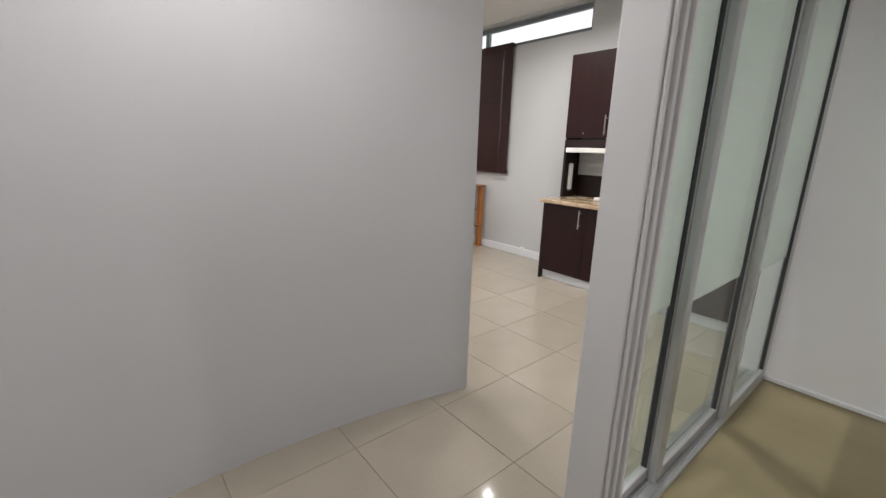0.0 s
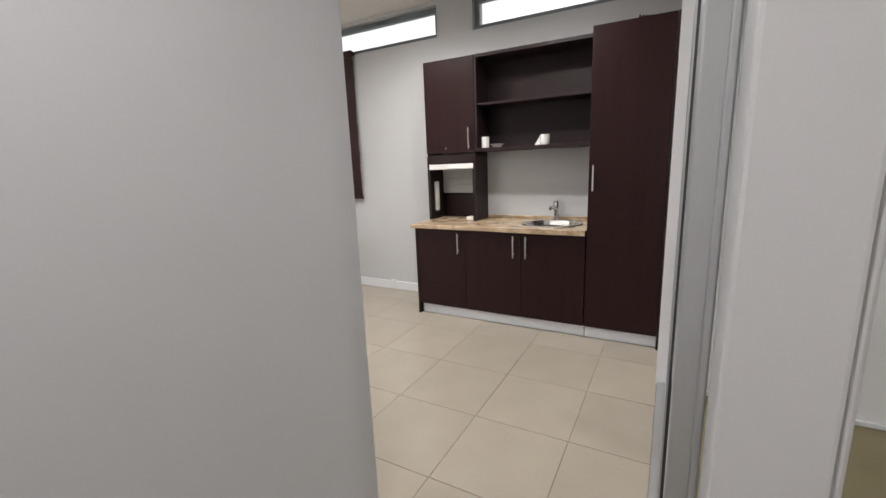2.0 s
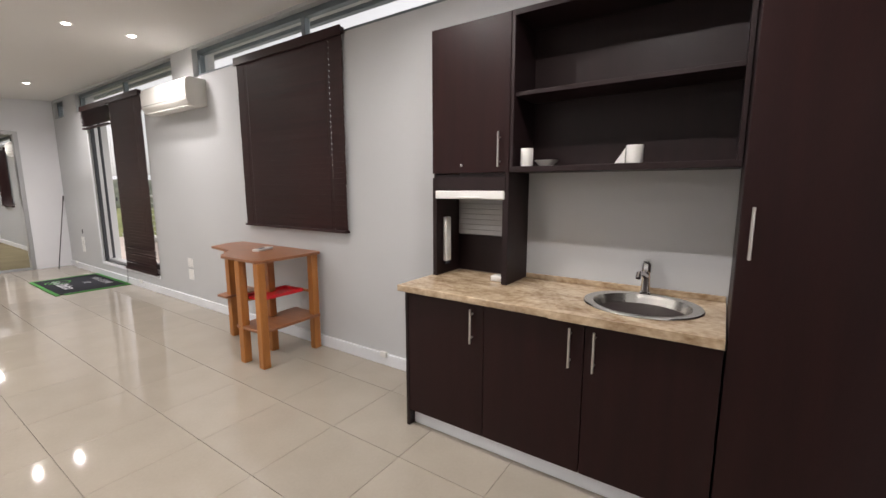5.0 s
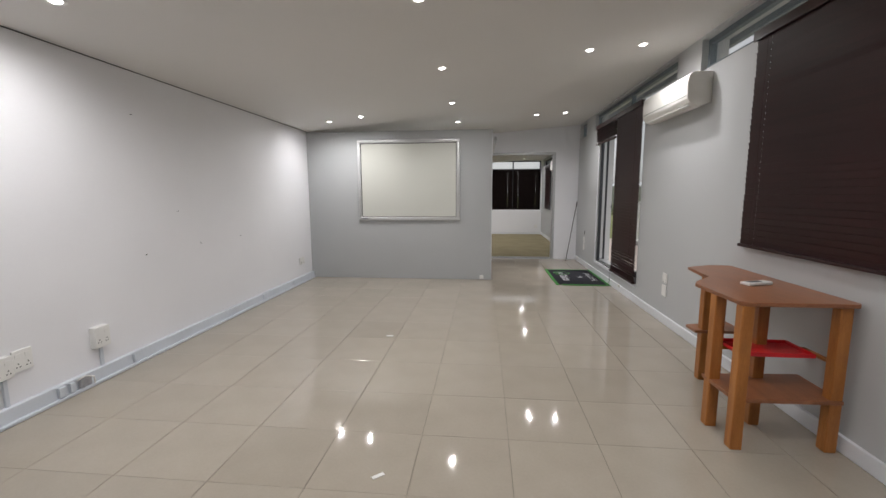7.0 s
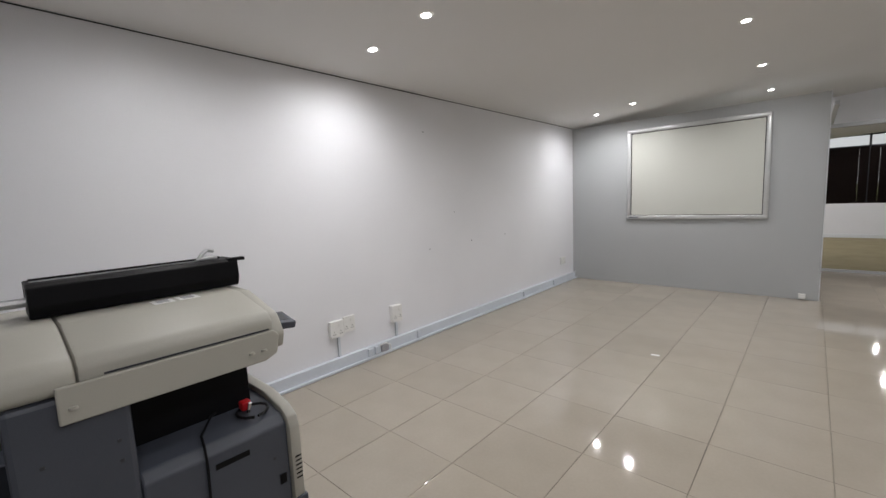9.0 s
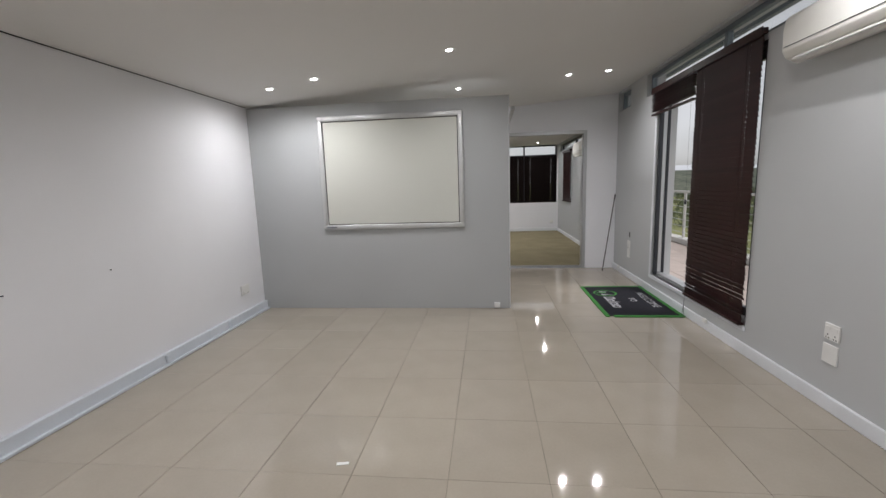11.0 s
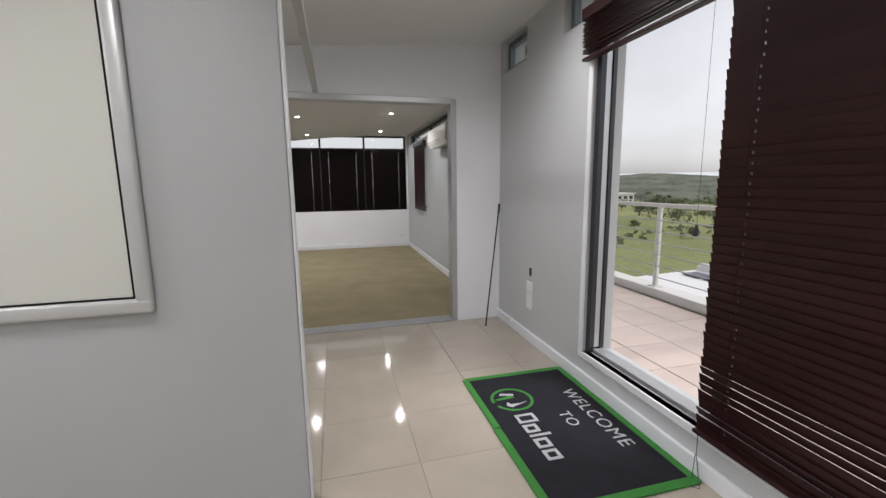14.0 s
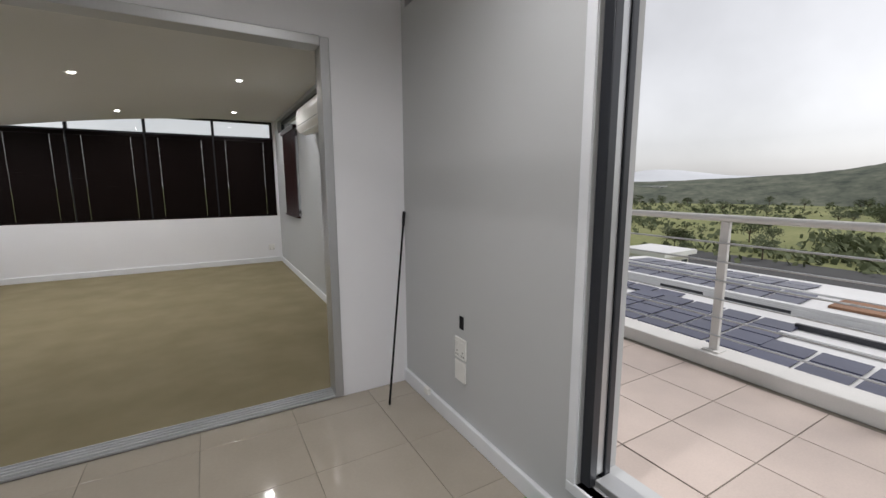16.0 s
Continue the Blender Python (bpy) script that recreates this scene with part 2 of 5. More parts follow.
# ---- mesh building ----
class Build:
    """Collects shapes in world coordinates into one mesh."""

    def __init__(self):
        self.bm = bmesh.new()

    def add(self, verts, faces):
        vs = [self.bm.verts.new(v) for v in verts]
        return [self.bm.faces.new([vs[i] for i in f]) for f in faces]

    def box(self, x0, y0, z0, x1, y1, z1, bev=0.0, seg=2, m=None):
        v = [Vector((x, y, z)) for x in (x0, x1) for y in (y0, y1) for z in (z0, z1)]
        if m:
            v = [m @ p for p in v]
        fs = self.add(v, [(0, 1, 3, 2), (4, 6, 7, 5), (0, 4, 5, 1), (2, 3, 7, 6), (0, 2, 6, 4), (1, 5, 7, 3)])
        if bev:
            es = list({e for f in fs for e in f.edges})
            bmesh.ops.bevel(self.bm, geom=es, offset=bev, segments=seg, affect="EDGES", profile=0.5)
        return self

    def prism(self, pts, axis, a, b, bev=0.0):
        """A polygon extruded from a to b along an axis; pts are the other two coordinates in order."""
        def at(p, q):
            return {"x": (q, p[0], p[1]), "y": (p[0], q, p[1]), "z": (p[0], p[1], q)}[axis]
        n = len(pts)
        v = [at(p, a) for p in pts] + [at(p, b) for p in pts]
        fs = self.add(v, [tuple(range(n - 1, -1, -1)), tuple(range(n, 2 * n))] + [(i, (i + 1) % n, n + (i + 1) % n, n + i) for i in range(n)])
        if bev:
            es = list({e for f in fs for e in f.edges})
            bmesh.ops.bevel(self.bm, geom=es, offset=bev, segments=2, affect="EDGES", profile=0.5)
        return self

    def tube(self, pts, r, n=10, closed=False):
        """A round bar through points; r is one radius or one for each point."""
        pts = [Vector(p) for p in pts]
        rs = r if isinstance(r, (list, tuple)) else [r] * len(pts)
        rings = []
        for i, p in enumerate(pts):
            d = (pts[min(i + 1, len(pts) - 1)] - pts[max(i - 1, 0)]).normalized()
            side = d.orthogonal().normalized() if i == 0 else (side - d * side.dot(d)).normalized()
            up = d.cross(side)
            rings.append([self.bm.verts.new(p + rs[i] * (math.cos(2 * math.pi * k / n) * side + math.sin(2 * math.pi * k / n) * up)) for k in range(n)])
        for a, b in zip(rings, rings[1:]):
            for k in range(n):
                self.bm.faces.new((a[k], a[(k + 1) % n], b[(k + 1) % n], b[k]))
        self.bm.faces.new(rings[0][::-1])
        self.bm.faces.new(rings[-1])
        return self

    def lathe(self, prof, at, n=28, sx=1.0, sy=1.0):
        """A profile of (radius, height) turned round the vertical through at."""
        rings = [[self.bm.verts.new((at[0] + sx * r * math.cos(2 * math.pi * k / n), at[1] + sy * r * math.sin(2 * math.pi * k / n), at[2] + h)) for k in range(n)] for r, h in prof]
        for a, b in zip(rings, rings[1:]):
            for k in range(n):
                self.bm.faces.new((a[k], a[(k + 1) % n], b[(k + 1) % n], b[k]))
        return self

    def panel(self, axis, a, b, us, vs, holes):
        """A wall between a and b along axis, us by vs wide, with rectangular holes (u0, v0, u1, v1) through it."""
        U = sorted({us[0], us[1], *[h[0] for h in holes], *[h[2] for h in holes]})
        V = sorted({vs[0], vs[1], *[h[1] for h in holes], *[h[3] for h in holes]})

        def solid(i, j):
            if not (0 <= i < len(U) - 1 and 0 <= j < len(V) - 1):
                return False
            cu, cv = (U[i] + U[i + 1]) / 2, (V[j] + V[j + 1]) / 2
            return not any(h[0] < cu < h[2] and h[1] < cv < h[3] for h in holes)

        def p(w, u, v):
            return (w, u, v) if axis == "x" else (u, w, v)
        for i in range(len(U) - 1):
            for j in range(len(V) - 1):
                if not solid(i, j):
                    continue
                u0, u1, v0, v1 = U[i], U[i + 1], V[j], V[j + 1]
                for w in (a, b):
                    self.add([p(w, u0, v0), p(w, u1, v0), p(w, u1, v1), p(w, u0, v1)], [(0, 1, 2, 3)])
                for ok, c in ((solid(i - 1, j), [(u0, v0), (u0, v1)]), (solid(i + 1, j), [(u1, v0), (u1, v1)]), (solid(i, j - 1), [(u0, v0), (u1, v0)]), (solid(i, j + 1), [(u0, v1), (u1, v1)])):
                    if not ok:
                        self.add([p(a, *c[0]), p(b, *c[0]), p(b, *c[1]), p(a, *c[1])], [(0, 1, 2, 3)])
        bmesh.ops.remove_doubles(self.bm, verts=self.bm.verts, dist=1e-5)
        return self

    def make(self, name, material, parent=None, smooth=False, kind=""):
        bmesh.ops.recalc_face_normals(self.bm, faces=self.bm.faces)
        base = Vector(parent.get("base", (0, 0, 0))) if parent else Vector((0, 0, 0))
        if base.length:
            bmesh.ops.translate(self.bm, verts=self.bm.verts, vec=-base)
        me = bpy.data.meshes.new(name)
        self.bm.to_mesh(me)
        self.bm.free()
        me.materials.append(material)
        if smooth:
            for poly in me.polygons:
                poly.use_smooth = True
            me.set_sharp_from_angle(angle=radians(35))
        ob = new(name, me)
        if parent:
            ob.parent = parent
            ob["base"] = parent.get("base", (0, 0, 0))
        if kind:
            tagged(ob, kind=kind)
        return ob


def thing(name, at, label, category, group=""):
    ob = new(name)
    ob.location = at
    ob["base"] = tuple(at)
    ob.empty_display_size = 0.1
    return tagged(ob, label, category, group)


def structure(b, name, material, label="", smooth=False):
    ob = b.make(name, material, smooth=smooth)
    return tagged(ob, label, kind="structure")


def piece(name, mesh, parent, at):
    ob = new(name, mesh)
    ob.parent = parent
    ob.location = Vector(at) - Vector(parent.get("base", (0, 0, 0)))
    return ob


# ---- structure ----
NY0, NY1 = 11.66, 11.78
FY = 17.66

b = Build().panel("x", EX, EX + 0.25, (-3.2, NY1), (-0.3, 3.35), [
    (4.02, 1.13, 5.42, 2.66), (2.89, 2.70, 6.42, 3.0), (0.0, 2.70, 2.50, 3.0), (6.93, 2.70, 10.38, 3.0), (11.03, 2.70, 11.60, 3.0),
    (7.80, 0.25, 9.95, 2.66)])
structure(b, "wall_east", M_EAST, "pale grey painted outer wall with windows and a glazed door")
# The east wall goes on here in a darker blue-grey than M_EAST.
structure(Build().panel("x", EX, EX + 0.25, (NY1, FY + 0.3), (-0.3, 3.35), [(15.5, 1.04, 16.6, 2.40), (12.4, 2.47, 17.3, 2.68)]), "wall_far_east", M_GREY, "darker blue-grey outer wall of the far room")
structure(Build().panel("x", WX - 0.2, WX, (-3.2, NY0), (-0.3, 3.35), []), "wall_west", M_WHITE, "plain white painted wall")
structure(Build().box(WX, 9.156, 0, 2.65, 9.27, 2.60, 0.004), "wall_board", M_GREY, "blue-grey partition wall that stops below the ceiling")
structure(Build().box(2.652, 9.160, 0, 2.66, 9.266, 2.598), "trim_wall_end", M_SKIRT, "pale end strip of the partition wall")
b = Build().panel("y", NY0, NY1, (WX - 0.2, EX), (0, 3.35), [(0.30, -0.01, 4.12, 2.43)])
structure(b, "wall_north", M_WHITE, "white wall with a wide sliding door opening")

# the gently curved partition by the entrance
N = 28
xs = [WX + (1.85 - WX) * i / N for i in range(N + 1)]
face = [(x, 1.872 - 0.105 * (x - 0.6) ** 2) for x in xs]
back = [(x, y + 0.11) for x, y in face]
structure(Build().prism(face + back[::-1], "z", 0, 3.1), "wall_curved", M_CURVE, "light grey curved partition wall", smooth=True)

# the carpeted room behind the first glass partition
structure(Build().panel("y", -3.2, -3.0, (WX - 0.2, EX), (-0.3, 3.35), []), "wall_south", M_WHITE, "plain white wall")
structure(Build().box(3.50, -3.0, 0, 3.62, 0.62, 3.1), "wall_side", M_WHITE, "plain white dividing wall")
structure(Build().box(3.50, 0.622, 0, 4.63, 0.742, 3.1), "wall_return", M_WHITE, "white wall end beside the tall cupboard")

# the far carpeted room
structure(Build().panel("y", FY, FY + 0.25, (-0.2, EX + 0.2), (-0.3, 3.35), [(0.60, 0.92, 4.60, 2.72)]), "wall_far", M_WHITE, "white wall under a wide window")
structure(Build().panel("x", -0.13, 0.07, (NY1, FY), (-0.3, 3.35), []), "wall_far_side", M_WHITE, "plain white wall")

structure(Build().prism([(WX - 0.2, ceil_z(WX - 0.2)), (EX, ceil_z(EX)), (EX, 3.3), (WX - 0.2, 3.3)], "y", -3.2, NY0 - 0.001), "ceiling", M_CEIL, "off-white sloping plastered ceiling")
cx = [0.07 + (EX - 0.07) * i / 20 for i in range(21)]
structure(Build().prism([(x, far_ceil_z(x)) for x in cx] + [(EX, 3.3), (0.07, 3.3)], "y", NY1, FY), "ceiling_far", M_CEIL, "grey-white curved ceiling", smooth=True)
structure(Build().box(WX - 0.6, -3.6, 3.36, 5.46, FY + 0.8, 3.5), "roof", M_ROOF, "flat roof slab with an overhang")
structure(Build().box(EX + 0.26, -3.6, 3.345, 5.46, FY + 0.8, 3.359), "roof_soffit", M_SOFFIT, "pale blue-grey underside of the roof overhang")
structure(Build().box(5.40, -3.6, 3.24, 5.46, FY + 0.8, 3.344), "roof_edge_beam", M_ALUB, "blue-grey roof edge beam")

structure(Build().box(WX, 0.62, -0.12, EX, NY0 + 0.06, -0.006), "floor", M_GROUT, "cream polished tile floor with thin grout lines")
structure(Build().box(WX, -3.0, -0.12, 3.5, 0.618, 0.0), "floor_carpet", M_CARPET, "olive-brown carpet")
structure(Build().box(0.07, NY0 + 0.062, -0.12, EX, FY, 0.0), "floor_far_carpet", M_CARPET, "olive-brown carpet")

# skirtings and cable trunking
def skirt(name, x0, y0, x1, y1, h=0.10, material=M_SKIRT):
    structure(Build().box(x0, y0, 0, x1, y1, h, 0.006), name, material, "painted skirting along the wall")
skirt("baseboard_east", EX - 0.028, 2.95, EX - 0.001, NY0 - 0.002)
skirt("baseboard_far_east", EX - 0.022, NY1, EX - 0.001, FY - 0.03)
skirt("baseboard_far", 0.08, FY - 0.025, EX - 0.03, FY - 0.001)
skirt("baseboard_far_west", 0.071, NY1, 0.095, FY - 0.03)
skirt("baseboard_side", 3.478, -2.9, 3.499, 0.60, 0.03)
trunk = structure(Build().box(WX + 0.001, 1.99, 0.015, WX + 0.045, 9.15, 0.115, 0.006).box(WX + 0.045, 1.99, 0.001, WX + 0.075, 9.15, 0.022, 0.004), "trim_cable_trunking", M_TRUNK, "blue-white plastic cable trunking along the wall")
# No gap is cut here: a dark strip paints its shade.
structure(Build().box(WX + 0.002, 2.0, 2.607, WX + 0.006, 9.15, 2.614), "trim_shadow_gap", M_ALUD, "dark strip that stands for the shadow gap under the ceiling")


def window_frame(name, x, y0, y1, z0, z1, mullions, material, w=0.045, d=0.06, label=""):
    """A glazed frame in the east wall with mullions at the given places."""
    b = Build()
    b.box(x, y0, z0, x + d, y1, z0 + w, 0.003).box(x, y0, z1 - w, x + d, y1, z1, 0.003)
    for y in (y0, y1 - w, *[m - w / 2 for m in mullions]):
        b.box(x + 0.001, y, z0 + w, x + d - 0.001, y + w, z1 - w, 0.003)
    root = structure(b, name, material, label)
    g = Build().box(x + 0.025, y0 + 0.01, z0 + 0.01, x + 0.031, y1 - 0.01, z1 - 0.01).make("pane", M_GLASS, root)
    g.visible_shadow = False
    return root


window_frame("window_clerestory_1", EX + 0.06, 2.89, 6.42, 2.70, 3.0, [4.55], M_ALUB, 0.05, label="blue-grey framed strip window under the ceiling")
window_frame("window_clerestory_2", EX + 0.06, 0.0, 2.50, 2.70, 3.0, [], M_ALUB, 0.05, label="blue-grey framed strip window above the kitchen")
window_frame("window_clerestory_3", EX + 0.06, 6.93, 10.38, 2.70, 3.0, [8.55], M_ALUB, 0.05, label="blue-grey framed strip window above the door")
window_frame("window_clerestory_4", EX + 0.06, 11.03, 11.60, 2.70, 3.0, [], M_ALUB, 0.05, label="short strip window in the corner")
window_frame("window_clerestory_5", EX + 0.06, 12.4, 17.3, 2.47, 2.68, [14.0, 15.4], M_ALUD, 0.045, label="dark strip window in the far room")
window_frame("window_1", EX + 0.10, 4.02, 5.42, 1.13, 2.66, [4.7], M_ALUB, 0.05, label="window behind a wooden blind")
window_frame("window_2", EX + 0.10, 15.5, 16.6, 1.04, 2.40, [], M_ALUD, 0.05, label="dark framed window in the far room")

# the wide window of the far room, seen end to end
b = Build()
for x in (0.60, 1.50, 2.53, 3.56, 4.555):
    b.box(x, FY + 0.05, 0.96, x + 0.045, FY + 0.11, 2.68, 0.003)
b.box(0.60, FY + 0.05, 0.92, 4.60, FY + 0.11, 0.96).box(0.60, FY + 0.05, 2.68, 4.60, FY + 0.11, 2.72).box(0.60, FY + 0.045, 2.385, 4.60, FY + 0.115, 2.425)
far_win = structure(b, "window_3", M_ALUD, "wide dark framed window with four bays")
g = Build().box(0.61, FY + 0.075, 0.93, 4.59, FY + 0.081, 2.71).make("pane", M_GLASS, far_win)
g.visible_shadow = False

# the balcony door: white lining, dark sliding frames
b = Build()
b.box(EX - 0.012, 9.952, 0.2505, EX + 0.05, 10.0, 2.66, 0.004).box(EX - 0.012, 7.795, 0.20, EX + 0.05, 10.0, 0.25, 0.004)
structure(b, "trim_door_lining", M_SKIRT, "white lining round the balcony door")
b = Build()
for xa, xb in ((0.02, 0.065), (0.115, 0.15)):
    b.box(EX + xa, 9.90, 0.256, EX + xb, 9.949, 2.62, 0.004).box(EX + xa, 7.802, 0.256, EX + xb, 7.85, 2.62, 0.004)
b.box(EX + 0.02, 7.802, 2.62, EX + 0.15, 9.949, 2.66, 0.004)
frame_d = structure(b, "door_1", M_ALUD, "dark aluminium sliding balcony door, slid open")
Build().box(EX + 0.065, 9.91, 0.29, EX + 0.115, 9.949, 2.62, 0.003).make("channel", M_ALU, frame_d)
Build().box(EX + 0.055, 7.851, 0.252, EX + 0.15, 9.90, 0.285, 0.004).make("track", M_ALU, frame_d)
b = Build()
for y0, y1 in ((7.86, 7.94), (8.83, 8.90)):
    b.box(EX + 0.09, y0, 0.29, EX + 0.13, y1, 2.62, 0.004)
b.box(EX + 0.09, 7.94, 0.29, EX + 0.13, 8.83, 0.37, 0.004).box(EX + 0.09, 7.94, 2.54, EX + 0.13, 8.83, 2.62, 0.004)
b.make("sliding_leaf", M_ALUD, frame_d)
g = Build().box(EX + 0.107, 7.93, 0.36, EX + 0.113, 8.84, 2.55).make("pane", M_GLASS, frame_d)
g.visible_shadow = False
Build().box(EX + 0.07, 8.845, 1.28, EX + 0.09, 8.865, 1.50, 0.004).make("handle", M_ALU, frame_d)


# ---- sliding glass partitions with frosted film ----
def glass_leaf(parent, axis_y, x0, x1, z1, w=0.06, film=0.84, d=0.035):
    b = Build()
    b.box(x0, axis_y, 0.03, x0 + w, axis_y + d, z1, 0.004).box(x1 - w, axis_y, 0.03, x1, axis_y + d, z1, 0.004)
    b.box(x0 + w, axis_y, 0.03, x1 - w, axis_y + d, 0.085, 0.004).box(x0 + w, axis_y, z1 - 0.06, x1 - w, axis_y + d, z1, 0.004)
    b.make("leaf_frame", M_ALU, parent)
    b = Build().box(x0 + w, axis_y + 0.006, 0.085, x0 + w + 0.006, axis_y + d - 0.006, z1 - 0.06).box(x1 - w - 0.006, axis_y + 0.006, 0.085, x1 - w, axis_y + d - 0.006, z1 - 0.06)
    b.make("gasket", M_PDARK, parent)
    p = Build().box(x0 + w - 0.004, axis_y + d / 2 - 0.003, 0.08, x1 - w + 0.004, axis_y + d / 2 + 0.003, z1 - 0.055).make("pane", M_PGLASS, parent)
    p.visible_shadow = False
    if film:
        Build().box(x0 + w, axis_y + d / 2 + 0.004, film, x1 - w, axis_y + d / 2 + 0.0055, z1 - 0.06).make("frosted_film", M_FILM, parent)


PZ = 2.72
part = structure(Build().box(1.385, 0.60, PZ, 3.499, 0.73, 3.1), "partition_1", M_ALU, "aluminium post and head of a sliding glass partition")
b = Build().box(1.28, 0.545, 0, 1.384, 0.662, 3.1, 0.006)
for k in range(3):
    b.box(1.288 + 0.024 * k, 0.535 - 0.009 * k, 0, 1.306 + 0.024 * k, 0.5445, 3.1, 0.003)
b.make("post", M_POST, part)
b = Build()
for k in range(4):
    b.box(1.385, 0.586 + k * 0.026, 0.0, 1.435 - 0.008 * k, 0.598 + k * 0.026, PZ, 0.003)
b.box(1.39, 0.60, 0.0, 3.499, 0.735, 0.022, 0.003)
for k in range(3):
    b.box(1.43, 0.615 + k * 0.04, 0.022, 3.49, 0.622 + k * 0.04, 0.034)
b.make("track", M_ALU, part)
glass_leaf(part, 0.672, 1.40, 2.03, PZ)
glass_leaf(part, 0.636, 1.97, 2.76, PZ)
glass_leaf(part, 0.600, 2.72, 3.49, PZ)

part = structure(Build().box(4.075, NY0 - 0.012, 0, 4.135, NY1 + 0.012, 2.44, 0.005).box(0.29, NY0 - 0.012, 2.385, 4.075, NY1 + 0.012, 2.445, 0.005).box(0.29, NY0 - 0.012, 0, 0.34, NY1 + 0.012, 2.385, 0.005), "partition_2", M_ALU, "aluminium frame of a wide sliding glass door, slid open")
b = Build().box(0.34, NY0 - 0.01, 0.0, 4.075, NY1 + 0.01, 0.015, 0.003)
for k in range(4):
    b.box(0.34, NY0 + 0.005 + k * 0.032, 0.015, 4.075, NY0 + 0.012 + k * 0.032, 0.03)
b.make("track", M_ALU, part)
glass_leaf(part, NY0 + 0.005, 0.36, 1.66, 2.38)
glass_leaf(part, NY0 + 0.043, 0.40, 1.62, 2.38, film=0)
b = Build()
for dy in (-0.035, 0.075):
    b.tube([(1.635, NY0 + 0.02, 0.98), (1.635, NY0 + 0.02 + dy, 0.99), (1.635, NY0 + 0.02 + dy, 1.17), (1.635, NY0 + 0.02, 1.18)], 0.009)
b.make("handle", M_CHROME, part, smooth=True)
structure(Build().box(2.68, 9.268, 2.44, 2.73, NY0 - 0.013, 2.49, 0.004), "trim_brace", M_ALU, "aluminium brace between the partition and the door head")


# ---- downlights ----
def downlight(x, y, z, slope, power=1.0):
    root = thing("downlight", (x, y, z), "small round white recessed ceiling spotlight, lit", "downlight", "recessed ceiling spotlights")
    Build().lathe([(0.034, -0.002), (0.054, -0.004), (0.055, 0.0), (0.05, 0.03)], (x, y, z), 20).make("ring", M_PLAST, root, smooth=True)
    # The lens bulges so that its shape stands in for the lamp's bloom.
    Build().lathe([(0.0005, -0.012), (0.018, -0.010), (0.029, -0.005), (0.034, -0.001), (0.035, 0.004)], (x, y, z), 16).make("lens", M_LAMP, root)
    root.rotation_euler = (0, -math.atan(slope), 0)
    la = new("downlight_lamp", bpy.data.lights.new("downlight_lamp", "SPOT"))
    la.data.energy, la.data.spot_size, la.data.spot_blend, la.data.shadow_soft_size = SPOT_W * power, radians(172), 0.85, 0.022
    la.data.color = (1.0, 0.985, 0.975)
    la.location = (x, y, z - 0.02)


SL = (CEIL_E - CEIL_W) / (EX - WX)
# Lamps at (0.6, 1.2) and (0.2, 2.9) are unseen, added to brighten walls.
for x, y in ((-0.03, 4.30), (0.58, 4.26), (2.07, 4.88), (2.07, 6.45), (2.05, 8.12), (2.03, 9.72), (0.04, 8.52), (0.60, 8.40), (3.57, 6.42), (4.09, 6.44), (3.46, 9.80), (3.98, 9.88), (3.57, 3.0), (2.07, 3.2), (3.40, 1.75), (0.6, 1.2), (0.2, 2.9)):
    power = 2.0 if y > 9 and x < 3 else 0.9 if y > 9 else 1.45 if y < 3.1 and x > 3 else 0.5 if y == 3.2 else 0.75 if y == 2.9 else 0.95 if y < 5 and x < 1 else 1.0
    downlight(x, y, ceil_z(x), SL, power)
# Two more unseen lamps, added to light the carpeted room.
for x, y in ((2.2, -1.0), (0.4, -1.2)):
    downlight(x, y, ceil_z(x), SL)
for x, y in ((0.80, 14.4), (2.33, 14.35), (3.82, 14.4), (0.83, 16.65), (2.34, 16.75), (3.90, 16.8)):
    downlight(x, y, far_ceil_z(x), 2 * 0.0215 * (4.69 - x), 1.3)


# ---- wooden venetian blinds ----
def slat_mesh(length, width, holes, thick=0.003):
    b = Build()
    cuts = sorted(holes)
    u = -length / 2
    for h in cuts:
        b.box(-width / 2, u, -thick / 2, width / 2, h - 0.0045, thick / 2)
        b.box(-width / 2, h - 0.0045, -thick / 2, -0.006, h + 0.0045, thick / 2).box(0.006, h - 0.0045, -thick / 2, width / 2, h + 0.0045, thick / 2)
        u = h + 0.0045
    b.box(-width / 2, u, -thick / 2, width / 2, length / 2, thick / 2)
    bmesh.ops.recalc_face_normals(b.bm, faces=b.bm.faces)
    me = bpy.data.meshes.new("slat")
    b.bm.to_mesh(me)
    b.bm.free()
    me.materials.append(M_SLAT)
    return me


